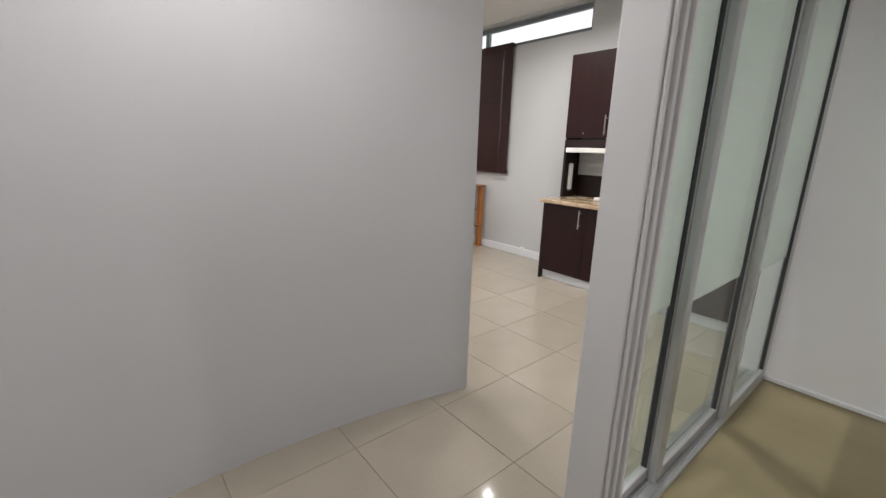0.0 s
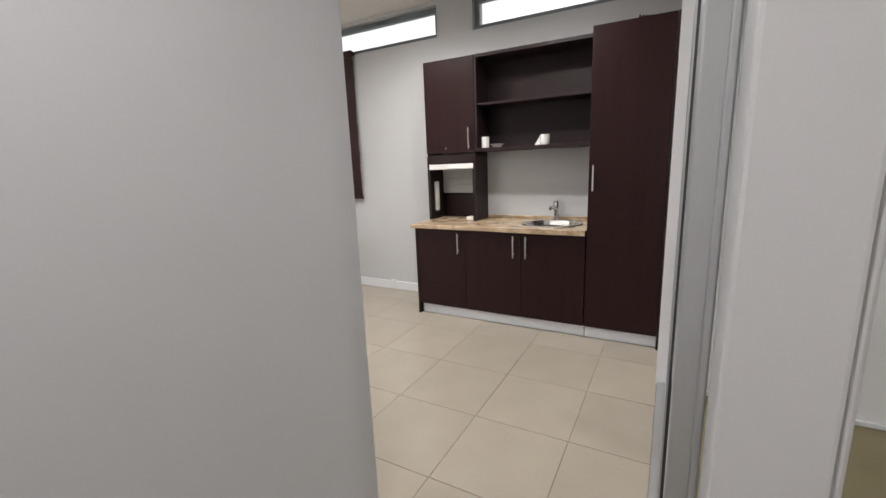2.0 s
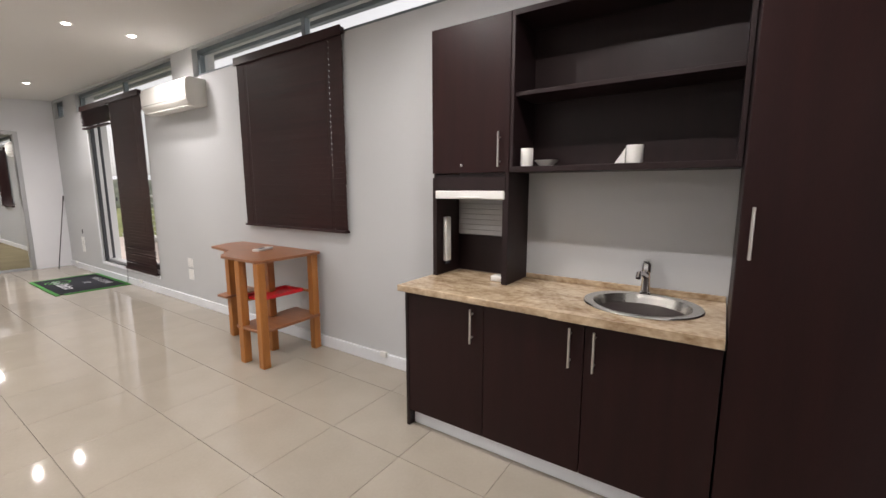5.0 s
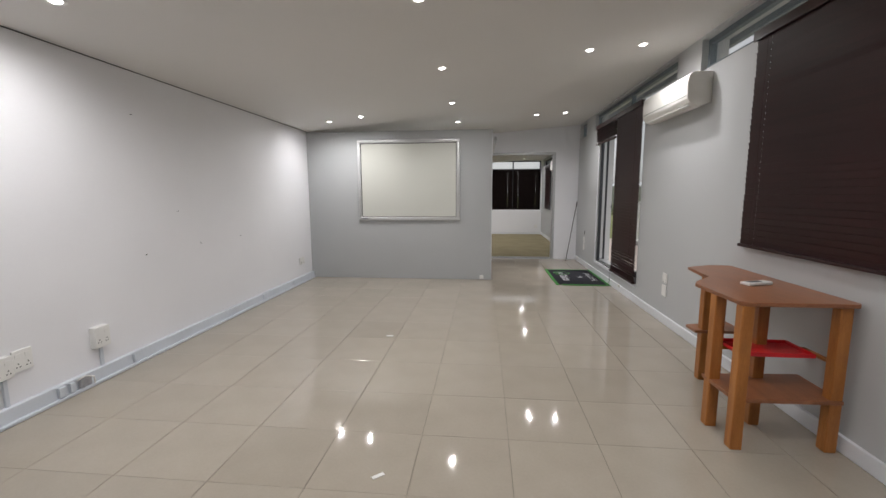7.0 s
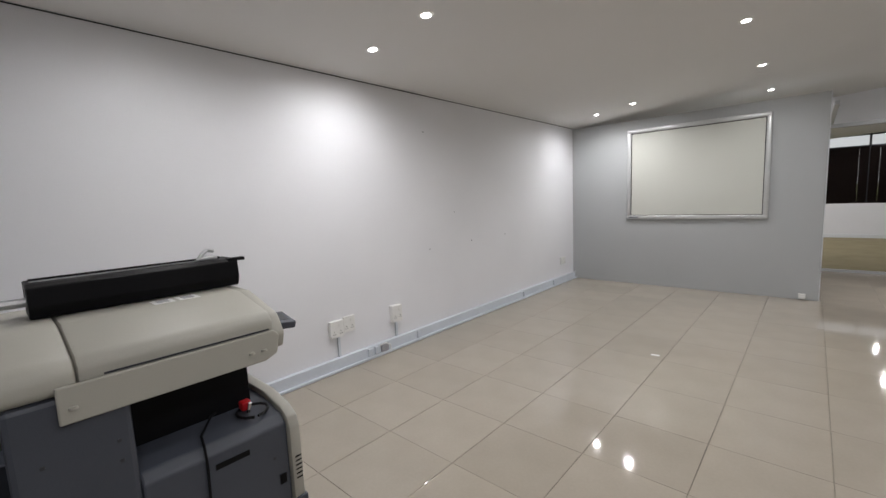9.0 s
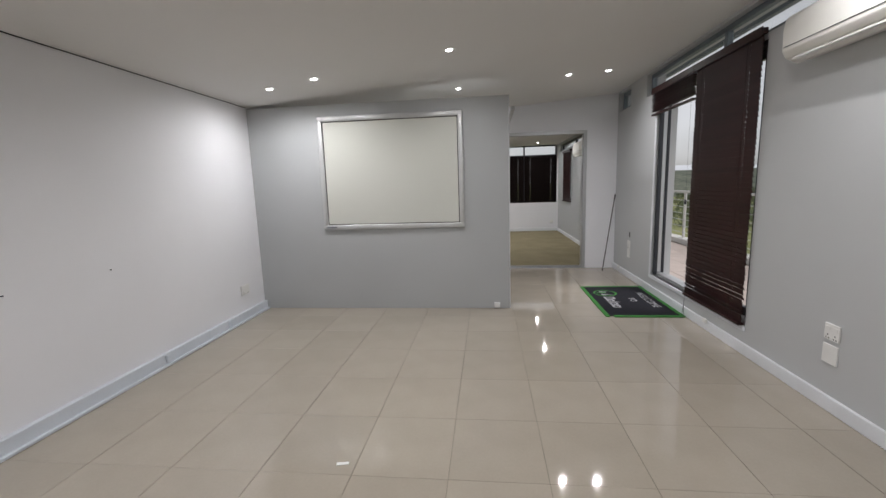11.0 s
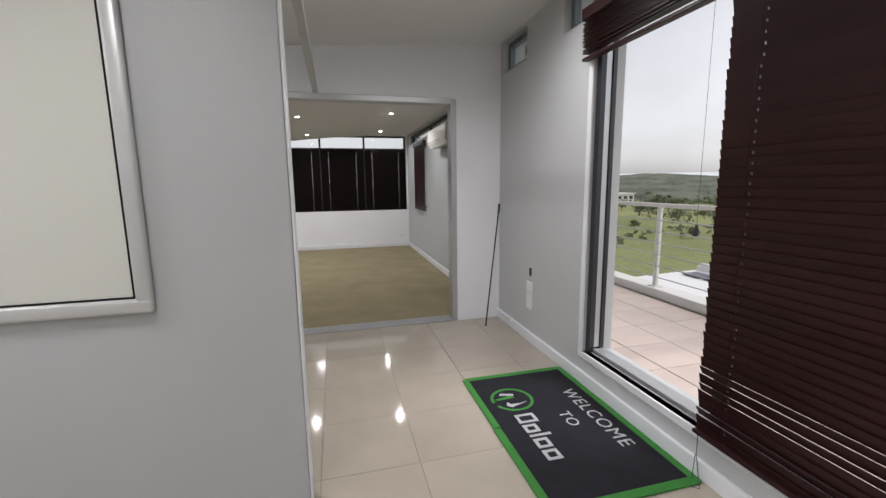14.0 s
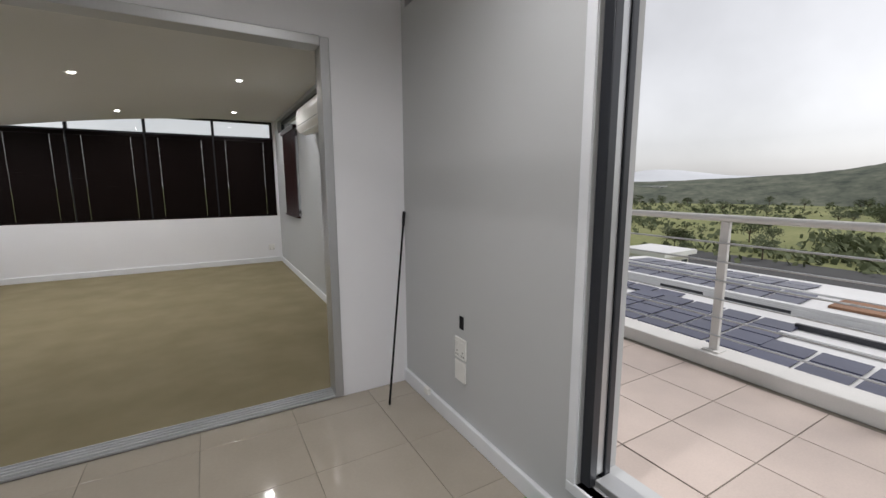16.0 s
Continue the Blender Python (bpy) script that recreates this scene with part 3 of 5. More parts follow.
def blind(x, y0, y1, z0, z1, label, hang=None, tilt=80, open_rows=(), pitch=0.0435):
    """A venetian blind on a wall that faces -x; hang: how far down the slats are spread (else stacked)."""
    yc, ln = (y0 + y1) / 2, y1 - y0
    root = thing("wooden_blind", (x, yc, z0), label, "window blind", "wooden venetian blinds")
    Build().box(x - 0.03, y0 - 0.015, z1 - 0.075, x - 0.018, y1 + 0.015, z1, 0.003).box(x - 0.018, y0, z1 - 0.05, x + 0.03, y1, z1 - 0.005, 0.003).make("valance", M_SLAT, root)
    me = slat_mesh(ln, 0.052, (-ln / 2 + 0.16, ln / 2 - 0.16))
    if hang is None:
        n = round((z1 - 0.09 - z0 - 0.03) / pitch)
        pitch = (z1 - 0.09 - z0 - 0.03) / (n - 1)
        for k in range(n):
            s = piece("slat", me, root, (x, yc + random.uniform(-0.004, 0.004), z1 - 0.09 - k * pitch))
            a = tilt + random.uniform(-2, 2)
            if k in open_rows:
                a = tilt - 15
            s.rotation_euler = (random.uniform(-0.002, 0.002), radians(a), 0)
    else:
        n = int((z1 - 0.085 - z0 - 0.03) / 0.0125)
        for k in range(n):
            s = piece("slat", me, root, (x + random.uniform(-0.003, 0.003), yc + random.uniform(-0.004, 0.004), z1 - 0.085 - k * 0.0125))
            s.rotation_euler = (random.uniform(-0.006, 0.006), radians(random.uniform(-6, 10)), 0)
    Build().box(x - 0.026, y0, z0, x + 0.026, y1, z0 + 0.022, 0.004).make("bottom_rail", M_SLAT, root)
    for y in (y0 + 0.16, y1 - 0.16):
        Build().tube([(x - 0.027, y, z1 - 0.08), (x - 0.027, y, z0 + 0.02)], 0.0012, 5).make("ladder_cord", M_SLAT, root)
    return root


blind(EX - 0.035, 3.965, 5.475, 1.085, 2.735, "closed dark mahogany wooden venetian blind over a window")
door_blind = blind(EX - 0.035, 7.80, 8.865, 0.255, 2.745, "lowered dark mahogany wooden venetian blind, lowest slats gaping", open_rows=(46, 48, 51), tilt=78)
raised_blind = blind(EX - 0.035, 8.90, 10.02, 2.395, 2.745, "raised dark mahogany wooden venetian blind, slats stacked", hang=True)
blind(EX - 0.035, 15.5, 16.6, 1.01, 2.42, "closed dark wooden venetian blind in the far room")


def far_blind(x0, x1):
    """Closed blind of the far window, its slats joined in one mesh."""
    y = FY + 0.02
    root = thing("wooden_blind", ((x0 + x1) / 2, y, 0.93), "closed dark brown wooden venetian blind at a wide window", "window blind", "wooden venetian blinds")
    Build().box(x0, y - 0.025, 2.33, x1, y + 0.02, 2.39, 0.004).make("valance", M_SLAT_BACKLIT, root)
    b = Build()
    for k in range(32):
        m = Matrix.Translation(((x0 + x1) / 2, y, 0.96 + k * 0.0435)) @ Matrix.Rotation(radians(-75), 4, "X")
        hw = (x1 - x0) / 2
        for u0, u1 in ((-hw, -hw + 0.1775), (-hw + 0.1815, hw - 0.1815), (hw - 0.1775, hw)):
            b.box(u0, -0.025, -0.0015, u1, 0.025, 0.0015, m=m)
    b.make("slats", M_SLAT_BACKLIT, root, kind="stuff")
    Build().box(x0, y - 0.024, 0.925, x1, y + 0.024, 0.945, 0.003).make("bottom_rail", M_SLAT_BACKLIT, root)


for x0, x1 in ((0.62, 1.505), (1.53, 2.535), (2.56, 3.565), (3.59, 4.595)):
    far_blind(x0, x1)

b = Build().tube([(EX - 0.045, 8.84, 0.25), (EX - 0.05, 8.835, 0.15), (EX - 0.06, 8.80, 0.03), (EX - 0.09, 8.76, 0.006), (EX - 0.12, 8.79, 0.006), (EX - 0.07, 8.83, 0.012), (EX - 0.05, 8.84, 0.14)], 0.0022, 6)
b.make("looped_cord", M_PDARK, door_blind, smooth=True)
b = Build().tube([(EX - 0.04, 8.96, 2.40), (EX - 0.04, 8.96, 1.32)], 0.001, 5).lathe([(0.001, -0.03), (0.011, -0.025), (0.013, 0.0), (0.006, 0.03), (0.001, 0.032)], (EX - 0.04, 8.96, 1.30), 10)
b.make("pull_cord", M_PDARK, raised_blind, smooth=True)


# ---- air conditioners ----
def air_conditioner(y0, y1, z0, z1, x1=EX, depth=0.225):
    root = thing("air_conditioner", (x1, (y0 + y1) / 2, z0), "white wall-mounted split air conditioner unit", "air conditioner", "wall air conditioners")
    xf = x1 - depth
    prof = [(x1 - 0.001, z0 + 0.03), (x1 - 0.001, z1), (xf + 0.05, z1), (xf + 0.012, z1 - 0.03), (xf, z1 - 0.10), (xf + 0.004, z0 + 0.075), (xf + 0.03, z0 + 0.03), (xf + 0.10, z0)]
    Build().prism(prof, "y", y0, y1, 0.008).make("body", M_AC, root, smooth=True)
    Build().box(xf + 0.035, y0 + 0.06, z0 + 0.012, xf + 0.10, y1 - 0.06, z0 + 0.026, 0.003).make("louvre", M_PLAST, root)
    Build().box(xf - 0.001, y0 + 0.02, z0 + 0.098, xf + 0.008, y1 - 0.02, z0 + 0.101).make("panel_seam", M_PGREY, root)
    return root


air_conditioner(6.16, 7.28, 2.33, 2.645)
air_conditioner(13.2, 14.35, 2.13, 2.45)

# ---- whiteboard ----
root = thing("whiteboard", (1.17, 9.155, 1.05), "large cream projection board in a rounded pale aluminium frame", "whiteboard")
Build().box(0.345, 9.135, 1.10, 2.055, 9.154, 2.40, 0.002).make("surface", M_BOARD, root)
b = Build()
b.box(0.295, 9.118, 1.05, 2.105, 9.155, 1.112, 0.014, 3).box(0.295, 9.118, 2.39, 2.105, 9.155, 2.452, 0.014, 3)
b.box(0.295, 9.119, 1.09, 0.357, 9.155, 2.41, 0.014, 3).box(2.043, 9.119, 1.09, 2.105, 9.155, 2.41, 0.014, 3)
b.make("border", M_BFRAME, root, smooth=True)
# Shadow line inside the border, laid on as thin black strips.
b = Build().box(0.357, 9.131, 1.112, 2.043, 9.136, 1.120).box(0.357, 9.131, 2.382, 2.043, 9.136, 2.39).box(0.357, 9.131, 1.12, 0.365, 9.136, 2.382).box(2.035, 9.131, 1.12, 2.043, 9.136, 2.382)
b.make("shadow_line", M_BLACK, root)
Build().box(0.33, 9.116, 1.072, 0.47, 9.119, 1.086).make("maker_plate", M_PGREY, root)


# ---- sockets ----
def socket(face, u, z, w=0.13, h=0.15, label="white double wall socket", depth=0.012, holes=True, x=None):
    """A plate on a wall: face is 'W' (west wall), 'E' (east wall), 'B' (board wall) or 'F' (far wall)."""
    m = {"W": pose(WX, u, z, 0, 0, 90), "E": pose(EX, u, z, 0, 0, -90), "B": pose(u, 9.156, z, 0, 0, 0), "F": pose(u, FY, z, 0, 0, 0)}[face]
    root = thing("wall_socket", m.translation, label, "socket", "wall sockets")
    b = Build().box(-w / 2, -depth, -h / 2, w / 2, -0.0005, h / 2, 0.003, m=m)
    b.make("plate", M_PLAST, root)
    if holes:
        for du in (-w / 4, w / 4):
            Build().box(du - 0.018, -depth - 0.003, h * 0.12, du + 0.018, -depth + 0.001, h * 0.34, 0.002, m=m).make("switch", M_PLAST, root)
        b = Build()
        for du in (-w / 4, w / 4):
            for k, (a, c) in enumerate(((0, 0.01), (-0.011, -0.012), (0.011, -0.012))):
                b.box(du + a - 0.004, -depth - 0.0012, c - 0.03 - 0.004, du + a + 0.004, -depth + 0.001, c - 0.03 + 0.004, m=m)
        b.make("pin_hole", M_BLACK, root)
    return root


socket("W", 4.165, 0.385, 0.135, 0.15, "white surface-mounted double wall socket above trunking", 0.045)
socket("W", 4.315, 0.395, 0.125, 0.15, "white flush double wall socket with red switches", 0.014)
socket("W", 4.875, 0.365, 0.13, 0.17, "white surface-mounted wall socket on a conduit", 0.055)
socket("W", 8.72, 0.37, 0.16, 0.12, "white wall socket near the corner", 0.02)
socket("E", 10.865, 0.535, 0.12, 0.13, "white wall switch plate", 0.012)
socket("E", 10.865, 0.392, 0.115, 0.13, "blank white wall plate", 0.012, holes=False)
socket("E", 6.88, 0.53, 0.12, 0.11, "white wall switch plate", 0.012)
socket("E", 6.88, 0.38, 0.12, 0.13, "blank white wall plate", 0.012, holes=False)
socket("B", 2.49, 0.05, 0.07, 0.06, "small white surface-mounted outlet at floor level", 0.045, holes=False)
socket("F", 4.45, 0.30, 0.11, 0.11, "white wall socket in the far room", 0.012)
b = Build().box(EX - 0.002, 10.84, 0.655, EX + 0.001, 10.885, 0.735)
tagged(b.make("cable_hole", M_BLACK), "dark open cable hole in the wall above a switch", "hole")
b = Build()
for u in (4.19, 4.885):
    b.box(WX + 0.001, u - 0.013, 0.112, WX + 0.02, u + 0.013, 0.30, 0.003)
    tagged(b.make("conduit", M_TRUNK), "short grey-white plastic conduit from socket to trunking", "conduit", "socket conduits")
    b = Build()
b.bm.free()
for u, w in ((4.50, 0.05), (4.575, 0.035), (4.68, 0.09), (8.30, 0.04), (7.35, 0.03), (5.15, 0.025)):
    b = Build().box(WX + 0.046, u - w / 2, 0.03, WX + 0.072, u + w / 2, 0.105, 0.004)
    tagged(b.make("trunking_outlet", M_TRUNK if w < 0.09 else M_INK), "small plastic outlet block on the cable trunking", "outlet", "trunking outlets")
b = Build().tube([(WX + 0.06, 4.62, 0.10), (WX + 0.10, 4.65, 0.13), (WX + 0.11, 4.71, 0.10), (WX + 0.08, 4.74, 0.03)], 0.006, 8)
tagged(b.make("cable", M_PLAST, smooth=True), "short white cable loop at the trunking", "cable")
for u in (3.585, 8.385, 11.24):
    b = Build().box(EX - 0.055, u - 0.03, 0.08, EX - 0.029, u + 0.03, 0.125, 0.005)
    tagged(b.make("skirting_outlet", M_PLAST), "small white outlet box on the skirting", "outlet", "skirting outlets")
b = Build()
for u, z in ((5.45, 0.96), (6.21, 0.98), (6.97, 0.99), (5.43, 2.23), (5.9, 1.35)):
    b.lathe([(0.001, 0.0), (0.008, 0.001), (0.008, -0.006)], (WX + 0.002, u, z), 8)
tagged(b.make("wall_plugs", M_PGREY), "grey screw plugs left in the white wall", "wall plug", kind="stuff")

# ---- leaning rod and floor scraps ----
b = Build().tube([(4.37, 11.36, 0.004), (4.628, 11.63, 1.31)], 0.0075, 10).tube([(4.612, 11.614, 1.22), (4.630, 11.633, 1.32)], 0.011, 10)
tagged(b.make("rod", M_BLACK, smooth=True), "thin black rod leaning in the wall corner", "rod")
for x, y, a in ((1.97, 3.91, 40), (1.53, 6.11, 10)):
    b = Build().box(-0.035, -0.012, 0.0005, 0.035, 0.012, 0.004, 0.0015, m=pose(x, y, 0, 0, 0, a))
    tagged(b.make("paper_scrap", M_PLAST), "small white paper scrap on the tile floor", "paper scrap", "floor scraps")

# ---- door mat ----
root = thing("door_mat", (4.17, 9.51, 0), "black rubber welcome mat with a green edge and print", "door mat")
Build().box(3.775, 8.84, 0.001, 4.575, 10.185, 0.010, 0.002).make("pad", M_MAT, root)
b = Build()
b.box(3.735, 8.80, 0.001, 3.785, 9.52, 0.013, 0.004).box(3.742, 9.53, 0.001, 3.788, 10.20, 0.013, 0.004).box(3.77, 10.175, 0.001, 4.58, 10.225, 0.012, 0.004)
b.box(4.565, 8.80, 0.001, 4.612, 10.22, 0.013, 0.004).box(3.83, 8.79, 0.001, 4.60, 8.845, 0.012, 0.004)
b.make("edging", M_GREEN, root)
n = 40
ring = [(4.0 + 0.155 * math.cos(a), 9.83 + 0.155 * math.sin(a)) for a in [2 * math.pi * (i / n * 0.95) - 2.7 for i in range(n + 1)]]
ring += [(4.0 + 0.132 * math.cos(a), 9.83 + 0.132 * math.sin(a)) for a in [2 * math.pi * (i / n * 0.95) - 2.7 for i in range(n, -1, -1)]]
b = Build()
h = len(ring) // 2
for i in range(h - 1):
    p, q, r, s = ring[i], ring[i + 1], ring[-2 - i], ring[-1 - i]
    b.add([(*p, 0.0115), (*q, 0.0115), (*r, 0.0115), (*s, 0.0115)], [(0, 1, 2, 3)])
b.prism([(3.87, 9.85), (3.90, 9.835), (4.03, 9.845), (4.0, 9.88)], "z", 0.010, 0.0115)
b.make("round_emblem", M_GREEN, root)
Build().prism([(3.93, 9.90), (3.95, 9.925), (4.04, 9.895), (4.03, 9.87)], "z", 0.010, 0.0115).make("emblem_stroke", M_INK, root)
Build().prism([(3.95, 9.80), (3.93, 9.76), (3.96, 9.73), (4.09, 9.775), (4.03, 9.765), (3.965, 9.77)], "z", 0.010, 0.0115).make("emblem_stroke", M_INK, root)
b = Build()
y = 9.63
for w, up in ((0.10, 0.135), (0.085, 0.095), (0.022, 0.14), (0.09, 0.095), (0.09, 0.095)):
    lo = 3.925 - (0.035 if y < 9.2 else 0)
    if w < 0.03:
        b.box(lo, y - w, 0.010, lo + up, y, 0.0115)
    else:
        k = 0.022
        b.box(lo, y - w, 0.010, lo + k, y, 0.0115).box(lo + up - k, y - w, 0.010, lo + up, y, 0.0115)
        b.box(lo + k, y - w, 0.010, lo + up - k, y - w + k, 0.0115).box(lo + k, y - k, 0.010, lo + up - k, y, 0.0115)
    y -= w + 0.022
b.make("name_mark", M_INK, root)
for word, at, size in (("WELCOME", (4.405, 9.50), 0.135), ("TO", (4.225, 9.50), 0.115)):
    cu = bpy.data.curves.new("lettering", "FONT")
    cu.body, cu.size, cu.align_x, cu.extrude, cu.space_character = word, size, "CENTER", 0.0004, 1.12
    cu.materials.append(M_INK)
    t = new("lettering", cu)
    t.parent = root
    t.location, t.rotation_euler = (at[0] - 4.17, at[1] - 9.51, 0.0112), (0, 0, radians(-90))


# ---- kitchen ----
def bar_handle(parent, x, y, z0, z1):
    b = Build().tube([(x - 0.03, y, z0), (x - 0.03, y, z1)], 0.006, 10)
    for z in (z0 + 0.03, z1 - 0.03):
        b.tube([(x - 0.03, y, z), (x, y, z)], 0.005, 8)
    b.make("handle", M_NICKEL, parent, smooth=True)


KX = 4.045
root = thing("kitchen_base_cabinet", (4.34, 2.09, 0), "dark espresso base cabinet with three doors and silver plinth", "cabinet")
Build().box(KX + 0.02, 1.298, 0.105, EX - 0.002, 2.858, 0.858, 0.002).box(KX - 0.001, 2.86, 0.001, EX - 0.002, 2.882, 0.858, 0.002).make("body", M_ESPD, root)
for y0, y1, hy in ((2.350, 2.857, 2.415), (1.826, 2.346, 1.886), (1.30, 1.822, 1.776)):
    d = Build().box(KX, y0, 0.108, KX + 0.018, y1, 0.852, 0.002).make("door", M_ESP, root)
    bar_handle(d, KX, hy, 0.64, 0.83)
Build().box(KX + 0.05, 1.298, 0.001, KX + 0.066, 2.858, 0.104, 0.002).make("plinth", M_SKIRT, root)

root = thing("tall_cupboard", (4.34, 1.03, 0), "tall dark espresso broom cupboard with one door", "cupboard")
Build().box(KX + 0.02, 0.762, 0.105, EX - 0.002, 1.292, 2.375, 0.002).box(KX - 0.001, 0.745, 0.001, EX - 0.002, 0.761, 2.375, 0.002).make("body", M_ESPD, root)
d = Build().box(KX, 0.764, 0.108, KX + 0.018, 1.290, 2.373, 0.002).make("door", M_ESP, root)
bar_handle(d, KX, 1.255, 1.21, 1.40)
Build().box(KX + 0.05, 0.763, 0.001, KX + 0.066, 1.292, 0.104, 0.002).make("plinth", M_SKIRT, root)
b = Build()
for k in range(5):
    b.tube([(4.2 + 0.02 * k, 0.86 + 0.03 * k, 2.385), (4.16, 0.92 + 0.02 * k, 2.40 + 0.004 * k), (4.22, 1.0, 2.39), (4.3, 0.95 - 0.02 * k, 2.384)], 0.007, 6)
tagged(b.make("cable_bundle", M_BLACK, smooth=True), "tangled black cable lying on top of a cupboard", "cable")

# stone worktop with the sink's round cut-out
SX, SY, SR = 4.36, 1.645, 0.225
root = thing("worktop", (4.33, 2.11, 0.86), "cream and brown veined granite worktop with rounded edge", "worktop")
b = Build()
n = 48
x0, x1, y0, y1 = 4.012, EX - 0.002, 1.298, 2.918
circ = [(SX + SR * math.cos(2 * math.pi * k / n), SY + (SR + 0.02) * math.sin(2 * math.pi * k / n)) for k in range(n)]
rim = []
for k in range(n):
    c, s = math.cos(2 * math.pi * k / n), math.sin(2 * math.pi * k / n)
    q = min(((x1 - SX) / c) if c > 1e-6 else 9, ((x0 - SX) / c) if c < -1e-6 else 9, (0.34 / s) if s > 1e-6 else 9, ((y0 - SY) / s) if s < -1e-6 else 9)
    rim.append((SX + q * c, SY + q * s))
for z in (0.90, 0.861):
    for k in range(n):
        j = (k + 1) % n
        b.add([(*circ[k], z), (*circ[j], z), (*rim[j], z), (*rim[k], z)], [(0, 1, 2, 3)])
for k in range(n):
    j = (k + 1) % n
    b.add([(*circ[k], 0.90), (*circ[j], 0.90), (*circ[j], 0.861), (*circ[k], 0.861)], [(0, 1, 2, 3)])
    if abs(rim[k][0] - x0) < 0.02 or abs(rim[j][0] - x0) < 0.02:
        b.add([(*rim[k], 0.90), (*rim[j], 0.90), (*rim[j], 0.861), (*rim[k], 0.861)], [(0, 1, 2, 3)])
b.box(x0, SY + 0.34, 0.861, x1, y1, 0.90, 0.006).box(x0 - 0.003, y0, 0.8605, x0 + 0.02, SY + 0.342, 0.8992)
b.box(x0, y0, 0.861, x0 + 0.10, y0 + 0.09, 0.8995).box(x1 - 0.07, y0, 0.861, x1, y0 + 0.09, 0.8995).box(x0, SY + 0.25, 0.861, x0 + 0.09, SY + 0.345, 0.8995).box(x1 - 0.06, SY + 0.25, 0.861, x1, SY + 0.345, 0.8995)
b.make("slab", M_STONE, root)
Build().box(EX - 0.02, 1.30, 0.901, EX - 0.001, 2.36, 0.93, 0.003).make("upstand", M_STONE, root)

root = thing("sink", (SX, SY, 0.76), "round stainless steel sink set in the worktop", "sink")
Build().lathe([(0.262, 0.142), (0.258, 0.148), (0.235, 0.149), (0.215, 0.144), (0.205, 0.12), (0.195, 0.06), (0.17, 0.02), (0.12, 0.004), (0.03, 0.0), (0.001, 0.0)], (SX, SY, 0.76), 48, 0.94, 1.03).make("bowl", M_STEEL, root, smooth=True)
Build().lathe([(0.034, 0.004), (0.03, 0.007), (0.012, 0.003), (0.001, 0.003)], (SX, SY, 0.76), 20).make("drain", M_CHROME, root, smooth=True)
root = thing("mixer_tap", (4.585, 1.66, 0.90), "chrome single-lever mixer tap behind the sink", "tap")
Build().lathe([(0.028, 0.009), (0.028, 0.014), (0.024, 0.018), (0.023, 0.11), (0.026, 0.12), (0.026, 0.165), (0.02, 0.175), (0.001, 0.178)], (4.585, 1.66, 0.90), 24).make("body", M_CHROME, root, smooth=True)
Build().tube([(4.58, 1.66, 1.0), (4.50, 1.67, 1.03), (4.44, 1.675, 1.035), (4.425, 1.675, 1.015)], [0.017, 0.015, 0.014, 0.013], 12).make("spout", M_CHROME, root, smooth=True)
Build().box(4.55, 1.645, 1.075, 4.66 - 0.04, 1.675, 1.09, 0.005).make("lever", M_CHROME, root)

# upper cabinet standing on the worktop, with a shuttered niche
UX = 4.346
root = thing("wall_cabinet", (4.5, 2.63, 0.9), "dark espresso upper cabinet over an open shutter niche", "cabinet")
b = Build()
b.box(UX + 0.018, 2.872, 0.902, EX - 0.002, 2.892, 2.405, 0.002).box(UX + 0.003, 2.365, 0.902, EX - 0.002, 2.385, 2.405, 0.002)
b.box(UX + 0.02, 2.385, 1.53, EX - 0.002, 2.872, 1.55).box(UX + 0.02, 2.385, 2.385, EX - 0.002, 2.872, 2.405).box(UX + 0.002, 2.386, 1.452, UX + 0.02, 2.871, 1.53, 0.002)
b.box(EX - 0.012, 2.385, 0.902, EX - 0.004, 2.872, 1.15).box(UX + 0.002, 2.862, 0.902, UX + 0.018, 2.892, 1.53)
b.box(UX + 0.002, 2.364, 0.902, UX + 0.02, 2.40, 1.452)
b.make("body", M_ESPD, root)
d = Build().box(UX, 2.366, 1.555, UX + 0.018, 2.892, 2.403, 0.002).make("door", M_ESP, root)
bar_handle(d, UX, 2.42, 1.585, 1.78)
Build().box(UX - 0.004, 2.668, 1.592, UX, 2.684, 1.608, 0.003).make("lock", M_CHROME, d)
Build().box(UX - 0.006, 2.388, 1.40, UX + 0.03, 2.868, 1.45, 0.006).box(UX - 0.012, 2.55, 1.408, UX - 0.006, 2.70, 1.416, 0.002).make("roller_shutter", M_PLAST, root)
b = Build()
for k in range(7):
    b.box(EX - 0.02, 2.387, 1.155 + k * 0.035, EX - 0.012, 2.87, 1.187 + k * 0.035, 0.003)
b.make("back_slats", M_EAST, root)

root = thing("open_shelf", (4.5, 1.83, 1.55), "dark espresso open wall shelf with two tiers", "shelf")
b = Build()
b.box(UX, 1.296, 1.555, EX - 0.002, 2.362, 1.585, 0.002).box(UX + 0.02, 1.316, 1.965, EX - 0.013, 2.342, 1.987, 0.002).box(UX, 1.296, 2.375, EX - 0.002, 2.362, 2.405, 0.002)
b.box(UX, 1.296, 1.585, EX - 0.002, 1.316, 2.375, 0.002).box(UX, 2.342, 1.585, EX - 0.002, 2.362, 2.375, 0.002).box(EX - 0.012, 1.316, 1.585, EX - 0.003, 2.342, 2.375)
b.make("carcass", M_ESPD, root)


